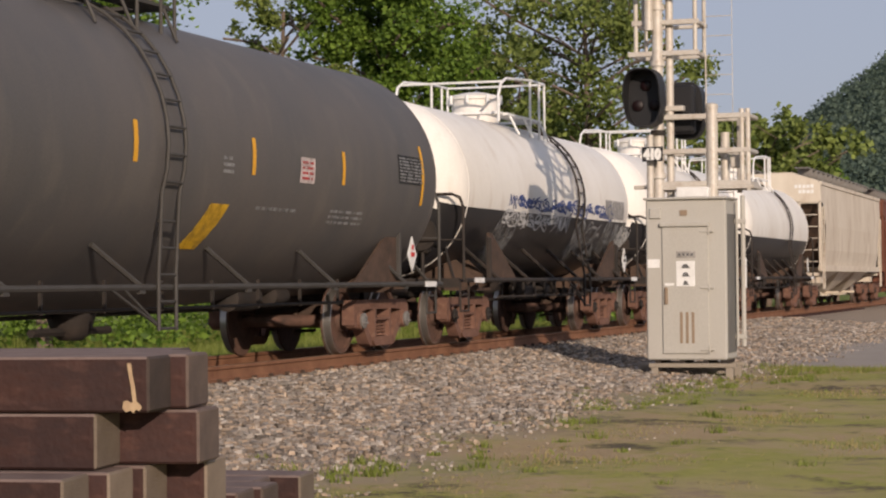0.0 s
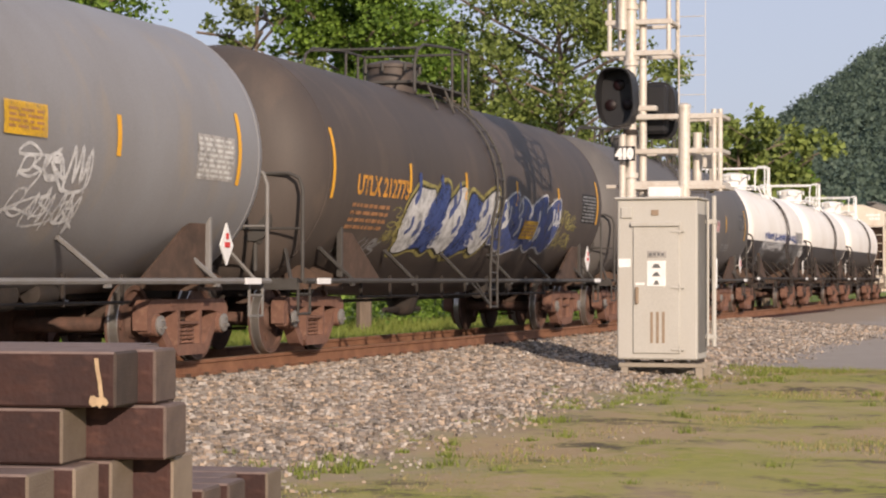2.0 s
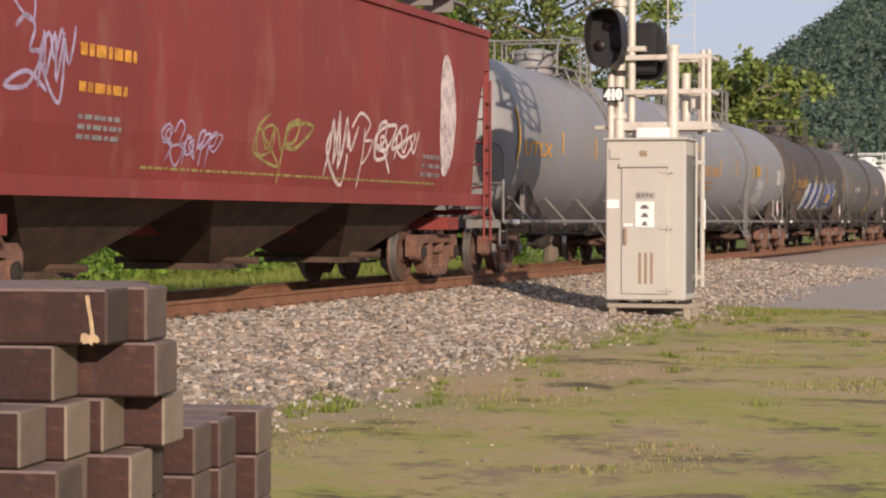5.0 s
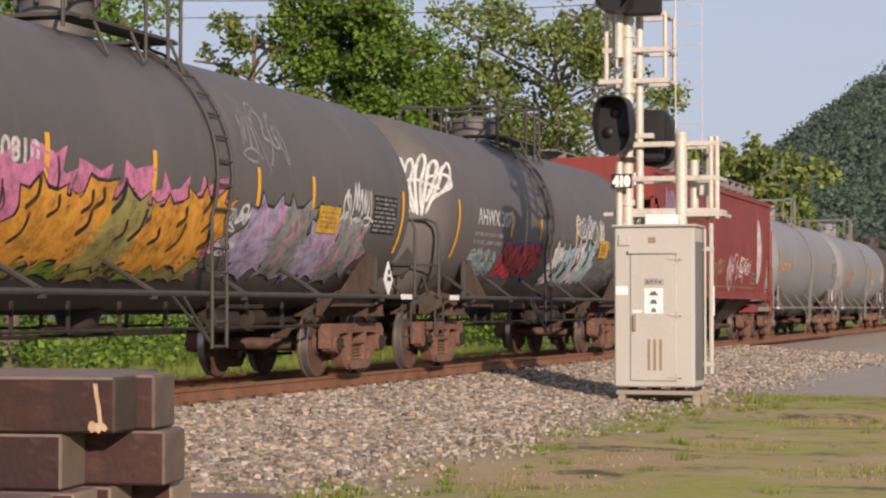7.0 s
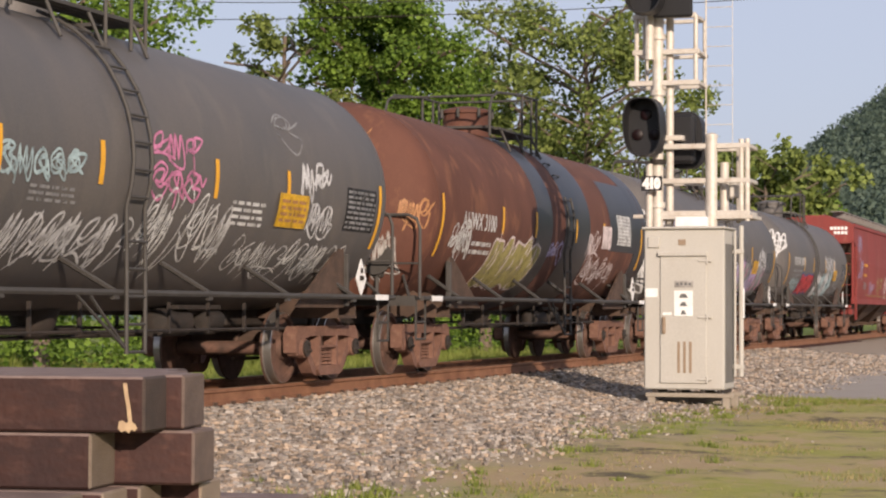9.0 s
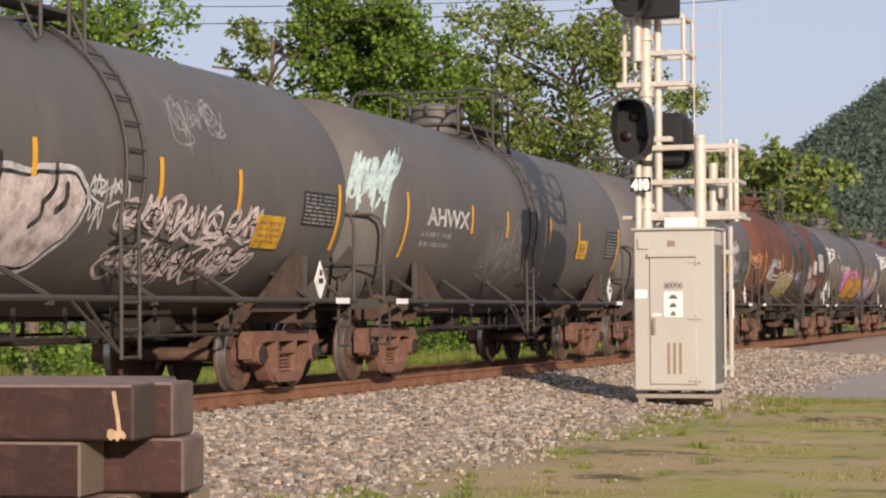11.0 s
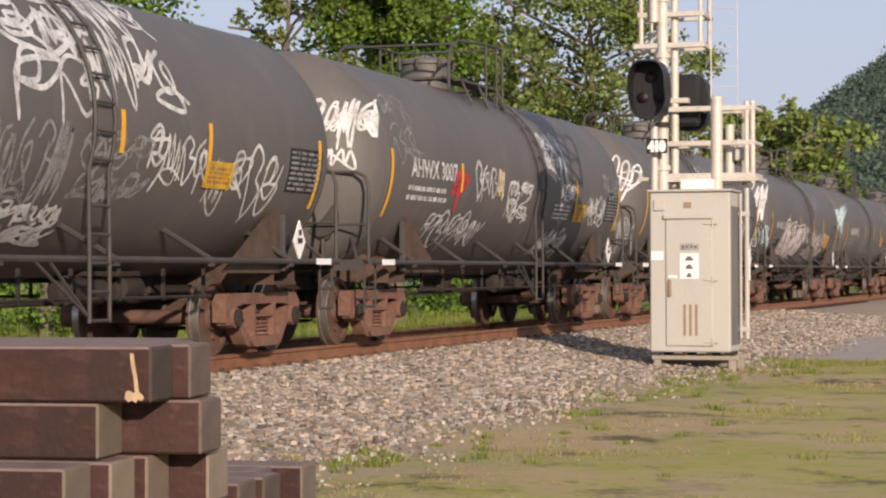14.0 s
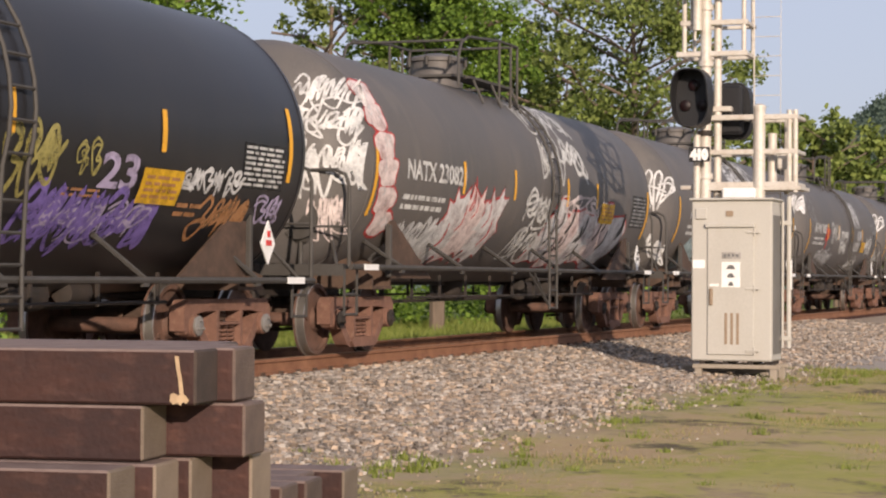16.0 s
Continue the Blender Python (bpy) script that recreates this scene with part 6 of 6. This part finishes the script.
def leaves_mesh(name, centres, spread, per, size, rng, mat):
    """Leaf clumps round the given centres, as one mesh of small bent leaves."""
    m = len(centres)
    pos = np.repeat(np.array(centres), per, axis=0)
    d = rng.normal(size=pos.shape)
    d /= np.linalg.norm(d, axis=1)[:, None] + 1e-9
    pos = pos + d * (rng.random((len(pos), 1)) ** 0.5) * np.repeat(np.array(spread), per)[:, None]
    n = len(pos)
    a = rng.normal(size=(n, 3))
    a[:, 2] *= 0.6
    a /= np.linalg.norm(a, axis=1)[:, None] + 1e-9
    b = np.cross(a, rng.normal(size=(n, 3)))
    b /= np.linalg.norm(b, axis=1)[:, None] + 1e-9
    ln = (size * rng.uniform(0.6, 1.3, n))[:, None]
    wd = ln * 0.38
    v = np.empty((n, 4, 3))
    v[:, 0] = pos - a * ln * 0.5
    v[:, 1] = pos + b * wd - np.array((0, 0, 0.12)) * ln
    v[:, 2] = pos + a * ln * 0.5
    v[:, 3] = pos - b * wd - np.array((0, 0, 0.12)) * ln
    me = bpy.data.meshes.new(name)
    me.from_pydata(v.reshape(-1, 3).tolist(), [], (np.arange(n * 4).reshape(n, 4)).tolist())
    me.materials.append(mat)
    return me


def tree(x, y, height, radius, mat, seed, clumps=150, per=90, leaf=0.26, low=0.35, sparse=1.0, label="leafy green broadleaf tree behind the railway"):
    rng = np.random.default_rng(seed)
    base = ground_z(x, y) - 0.1
    t = thing("tree", label, "tree", (x, y, base), "trees behind the railway")
    wood = Shape()
    tips, centres, spread = [], [], []
    bend = rng.uniform(-0.5, 0.5, 2)
    spine = [(bend[0] * k * k * 0.8, bend[1] * k * k * 0.8, height * 0.86 * k) for k in np.linspace(0, 1, 8)]
    for i in range(7):
        r0 = height * 0.020 * (1 - 0.85 * i / 7)
        wood.tube([spine[i], spine[i + 1]], max(0.03, r0), 8)
    limbs = int(20 * sparse) + 8
    for i in range(limbs):
        k = low * 0.75 + (0.97 - low * 0.75) * (i + rng.random()) / limbs
        j = min(6, int(k * 7))
        f = k * 7 - j
        p0 = np.array(spine[j]) * (1 - f) + np.array(spine[j + 1]) * f
        ang = i * 2.4 + rng.uniform(-0.4, 0.4)
        dome = math.sqrt(max(0.05, 1 - ((k - 0.55) / 0.58) ** 2))
        reach = radius * dome * rng.uniform(0.75, 1.1)
        p1 = p0 + np.array((math.cos(ang) * reach * 0.55, math.sin(ang) * reach * 0.55, reach * 0.28))
        p2 = p0 + np.array((math.cos(ang + 0.25) * reach, math.sin(ang + 0.25) * reach, reach * 0.45 + rng.uniform(-0.3, 0.4)))
        wood.tube([tuple(p0), tuple(p1), tuple(p2)], 0.045 * height / 12, 6)
        for q in np.linspace(0.35, 1.05, 5):
            c = (1 - q) ** 2 * p0 + 2 * q * (1 - q) * p1 + q * q * p2
            tips.append(c)
        side = p1 + np.array((rng.uniform(-1, 1), rng.uniform(-1, 1), rng.uniform(0.2, 0.9))) * reach * 0.4
        wood.tube([tuple(p1), tuple(side)], 0.028 * height / 12, 5)
        tips.append(side)
    tips.append(np.array(spine[-1]))
    for i in range(clumps):
        c = tips[rng.integers(len(tips))] + rng.normal(size=3) * radius * 0.10
        centres.append(tuple(c))
        spread.append(radius * rng.uniform(0.10, 0.2))
    part("trunk", wood, BARK, t, "grey-brown trunk and limbs")
    part("crown", leaves_mesh("crown", centres, spread, per, leaf, rng, mat), None, t)
    return t


tree(70.5, 24.8, 14.0, 3.7, LEAF_BRIGHT, 3, 340, 150, 0.19, 0.30)
tree(69.0, 28.4, 13.6, 2.7, LEAF_PALE, 4, 85, 70, 0.20, 0.45, 0.8, "thin pale green tree with open crown")
tree(82.5, 20.6, 15.3, 5.0, LEAF_PALE, 5, 210, 90, 0.22, 0.25, 1.7, "open-crowned yellow-green tree showing its limbs")
tree(86.0, 26.0, 13.5, 3.6, LEAF_PALE, 15, 110, 90, 0.22, 0.3, 1.2, "open-crowned yellow-green tree showing its limbs")
tree(53.0, 29.0, 12.0, 4.2, LEAF_BRIGHT, 6, 230, 110, 0.19, 0.3)
tree(47.0, 33.5, 12.5, 4.5, LEAF_DARK, 7, 200, 80, 0.26, 0.3)
for k, (x, y, h, r, m) in enumerate([(128, 21, 12.5, 4.2, LEAF_PALE), (136, 25, 13.0, 4.6, LEAF_PALE), (146, 22, 12.4, 4.4, LEAF_PALE), (160, 24.5, 12.0, 4.4, LEAF_BRIGHT), (175, 23, 8.5, 3.6, LEAF_BRIGHT),
                                     (195, 24, 8.0, 3.6, LEAF_DARK), (215, 23, 8.0, 3.6, LEAF_DARK), (240, 25, 8.5, 4.0, LEAF_DARK), (112, 30, 11.5, 4.5, LEAF_DARK), (98, 31, 10.5, 4.0, LEAF_DARK), (76, 34, 10.5, 4.5, LEAF_DARK), (62, 37, 11.0, 4.5, LEAF_DARK)]):
    tree(x, y, h, r, m, 20 + k, 150, 50, 0.45, 0.15)


def build_hill():
    az = [60, 40, 25, 16, 12, 10, 9, 8.1, 6.9, 5.6, 4, 2, -1, -6, -14, -25]
    top = [6, 8, 10, 14, 20, 30, 40, 50, 60, 69, 79, 90, 96, 92, 70, 45]
    az, top = az[::-1], top[::-1]
    s = Shape()
    vs, spots = [], []
    rng = np.random.default_rng(9)
    cols, rows = 120, 14
    for i in range(cols + 1):
        a = -25 + 85 * i / cols
        h = float(np.interp(a, az, top))
        for j in range(rows + 1):
            k = j / rows
            dist = 330 + 270 * k
            z = -2 + (h - 4) * (k ** 0.8) + 2.0 * noise.noise((a * 0.6, dist * 0.02, 3))
            vs.append((dist * math.cos(radians(a)), dist * math.sin(radians(a)), z))
        vs.append((760 * math.cos(radians(a)), 760 * math.sin(radians(a)), -10))
    n = rows + 2
    s.add(vs, [(i * n + j, (i + 1) * n + j, (i + 1) * n + j + 1, i * n + j + 1) for i in range(cols) for j in range(n - 1)])
    # slope colour carries the same painted-in haze as its leaves
    solid("hill", s, material("haze_tinted_slope", (0.098, 0.138, 0.104), 0.95, second=(0.108, 0.150, 0.105), scale=0.05, amount=0.8, grain=0.4), "steep wooded hill beyond the railway", "hill", "structure", smooth=True)
    centres, spread = [], []
    for i in range(5400):
        a = rng.uniform(-4, 14) if i < 5000 else rng.uniform(-25, 60)
        k = rng.random() ** 0.7
        h = float(np.interp(a, az, top))
        dist = 330 + 270 * k
        centres.append((dist * math.cos(radians(a)), dist * math.sin(radians(a)), -1 + (h - 4) * (k ** 0.8) + rng.uniform(0, 2)))
        spread.append(rng.uniform(1.2, 3.4))
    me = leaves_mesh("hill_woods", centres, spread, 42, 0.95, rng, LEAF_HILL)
    tagged(new("hill_woods", me), "dense haze-tinted green woods on the hillside", "woods", kind="stuff")


build_hill()


def blade_mesh(name, rows, rng, mat, label, category, width=0.012):
    """Grass blades; rows: x, y, z, height."""
    p = np.array(rows)
    n = len(p)
    ang = rng.uniform(0, 6.28, n)
    lean = rng.normal(size=(n, 2)) * 0.35
    w = width * rng.uniform(0.6, 1.5, n) * (0.6 + p[:, 3] * 2)
    v = np.empty((n, 3, 3))
    dx, dy = np.cos(ang) * w, np.sin(ang) * w
    v[:, 0] = np.column_stack((p[:, 0] - dx, p[:, 1] - dy, p[:, 2] - 0.02))
    v[:, 1] = np.column_stack((p[:, 0] + dx, p[:, 1] + dy, p[:, 2] - 0.02))
    v[:, 2] = np.column_stack((p[:, 0] + lean[:, 0] * p[:, 3], p[:, 1] + lean[:, 1] * p[:, 3], p[:, 2] + p[:, 3]))
    me = bpy.data.meshes.new(name)
    me.from_pydata(v.reshape(-1, 3).tolist(), [], np.arange(n * 3).reshape(n, 3).tolist())
    me.materials.append(mat)
    return tagged(new(name, me), label, category, kind="stuff")


def build_grass():
    rng = np.random.default_rng(12)
    rows, dry = [], []
    # short patchy turf on the near side
    for i in range(42000):
        x, y = 12 + 30 * rng.random() ** 1.2, rng.uniform(-1, 6.3)
        k = noise.noise((x * 0.35, y * 0.8, 2)) + 0.4 * noise.noise((x * 1.3, y * 1.6, 5))
        if k < 0.08 or (x > 34.5 and y < 7):
            continue
        h = 0.008 + 0.018 * rng.random() * (1 + k)
        (rows if rng.random() < 0.3 else dry).append((x, y, ground_z(x, y), h))
    # tufts along the foot of the ballast and beside the cabinet
    for i in range(120):
        x = 14 + 20 * rng.random()
        y = 5.5 + rng.normal() * 0.45 if rng.random() < 0.7 else rng.uniform(1.0, 5.6)
        big = rng.uniform(0.03, 0.085)
        for j in range(45):
            rows.append((x + rng.normal() * big * 0.8, y + rng.normal() * big * 0.8, ground_z(x, y), big * rng.uniform(0.4, 1.2)))
    for i in range(5200):
        x = 33.4 + rng.normal() * 0.4
        y = rng.uniform(1.0, 5.6)
        (rows if rng.random() < 0.7 else dry).append((x, y, ground_z(x, y), rng.uniform(0.02, 0.06) * (1.2 + noise.noise((x * 2, y * 2, 3)))))
    blade_mesh("grass", rows, rng, GRASS_GREEN, "short green grass in patches on gravelly ground", "grass")
    blade_mesh("dry_grass", dry, rng, GRASS_DRY, "short dry yellowish grass on gravelly ground", "grass")
    rows = []
    for i in range(110000):
        x, y = 16 + 70 * rng.random(), 13.8 + 24 * rng.random() ** 1.4
        rows.append((x, y, ground_z(x, y), (0.14 + 0.34 * rng.random()) * (0.7 + 0.6 * noise.noise((x * 0.3, y * 0.3, 8)) + 0.3)))
    blade_mesh("meadow", rows, rng, GRASS_GREEN, "tall yellow-green meadow grass beyond the track", "grass", 0.014)


build_grass()


def build_shrubs():
    rng = np.random.default_rng(31)
    centres, spread = [], []
    for i in range(420):
        x, y = rng.uniform(34, 120), rng.uniform(24, 36)
        centres.append((x, y, ground_z(x, y) + rng.uniform(0.2, 1.9)))
        spread.append(rng.uniform(0.5, 1.1))
    me = leaves_mesh("undergrowth", centres, spread, 60, 0.2, rng, LEAF_BRIGHT)
    tagged(new("undergrowth", me), "dense green bushes at the edge of the meadow", "bushes", kind="stuff")


build_shrubs()


def build_ballast():
    rng = np.random.default_rng(5)
    forms = []
    for q in range(10):
        vs = []
        for k in (-1, 1):
            for i, j in ((-1, -1), (1, -1), (1, 1), (-1, 1)):
                vs.append((i * rng.uniform(0.5, 1.1), j * rng.uniform(0.4, 0.9), k * rng.uniform(0.35, 0.8)))
        forms.append((vs, [(3, 2, 1, 0), (4, 5, 6, 7), (0, 1, 5, 4), (1, 2, 6, 5), (2, 3, 7, 6), (3, 0, 4, 7)]))
    spots = []
    for i in range(78000):
        x = 13 + 50 * rng.random() ** 1.6
        y = rng.uniform(4.9, 10.31)
        if y < 6.9 and rng.random() > ((y - 4.9) / 2.0) ** 1.6 + 0.2 * noise.noise((x, y, 1)):
            continue
        far = (x - 13) / 50
        size = rng.uniform(0.018, 0.038) * (1 + 0.6 * far) * min(1, 0.45 + (y - 4.9) * 0.3)
        spots.append((x, y, ground_z(x, y) + size * rng.uniform(0.1, 0.9), size, rng.uniform(0, 6.28), i))
    for i in range(9000):
        x, y = 13 + 45 * rng.random() ** 1.4, rng.uniform(10.47, 11.84)
        size = rng.uniform(0.025, 0.045)
        spots.append((x, y, ground_z(x, y) + size * 0.4, size, rng.uniform(0, 6.28), i))
    for i in range(600):
        x, y = 12 + 22 * rng.random() ** 1.3, 6.3 - 3.0 * rng.random() ** 2.2
        size = rng.uniform(0.005, 0.012)
        spots.append((x, y, ground_z(x, y) + size * 0.4, size, rng.uniform(0, 6.28), i))
    scatter("ballast", spots, forms, BALLAST, "grey and buff crushed stone ballast beside the rails", "ballast")


BALLAST = [random_tint(material("ballast_grey", (0.34, 0.305, 0.27), 0.9, scale=8, bump=0.3), 0.5, 1.45), random_tint(material("ballast_buff", (0.34, 0.265, 0.20), 0.9, scale=8, bump=0.3), 0.5, 1.4),
           random_tint(material("ballast_dark", (0.20, 0.17, 0.145), 0.9, scale=8, bump=0.3), 0.5, 1.5)]
build_ballast()

# ---- overhead wires behind the trees ----
for k, (z0, z1) in enumerate(((11.3, 12.3), (11.0, 11.6), (10.45, 11.35))):
    pts = []
    for a in np.linspace(48, -12, 16):
        q = (48 - a) / 60
        pts.append((66 * math.cos(radians(a)), 66 * math.sin(radians(a)) + 4 * k, z0 + (z1 - z0) * q - 0.6 * math.sin(math.pi * q)))
    solid("overhead_wire", Shape().tube(pts, 0.014, 5), DARK_IRON, "thin dark overhead wire against the sky", "wire", group="overhead wires", smooth=True)


def motions():
    for car, u in TRAIN:
        walk(car, [(0, pose(u, TRACK_Y, 0)), (8, pose(u + SPEED * 8, TRACK_Y, 0)), (16, pose(u + SPEED * 16, TRACK_Y, 0))])
    turn = math.degrees(SPEED / FPS / WHEEL_R)
    for w in WHEELS:
        start = random.uniform(0, 360)
        x, y, z = w.location
        walk(w, [(i / FPS, pose(x, y, z, 0, start + turn * i, 0)) for i in range(0, 481)])


motions()
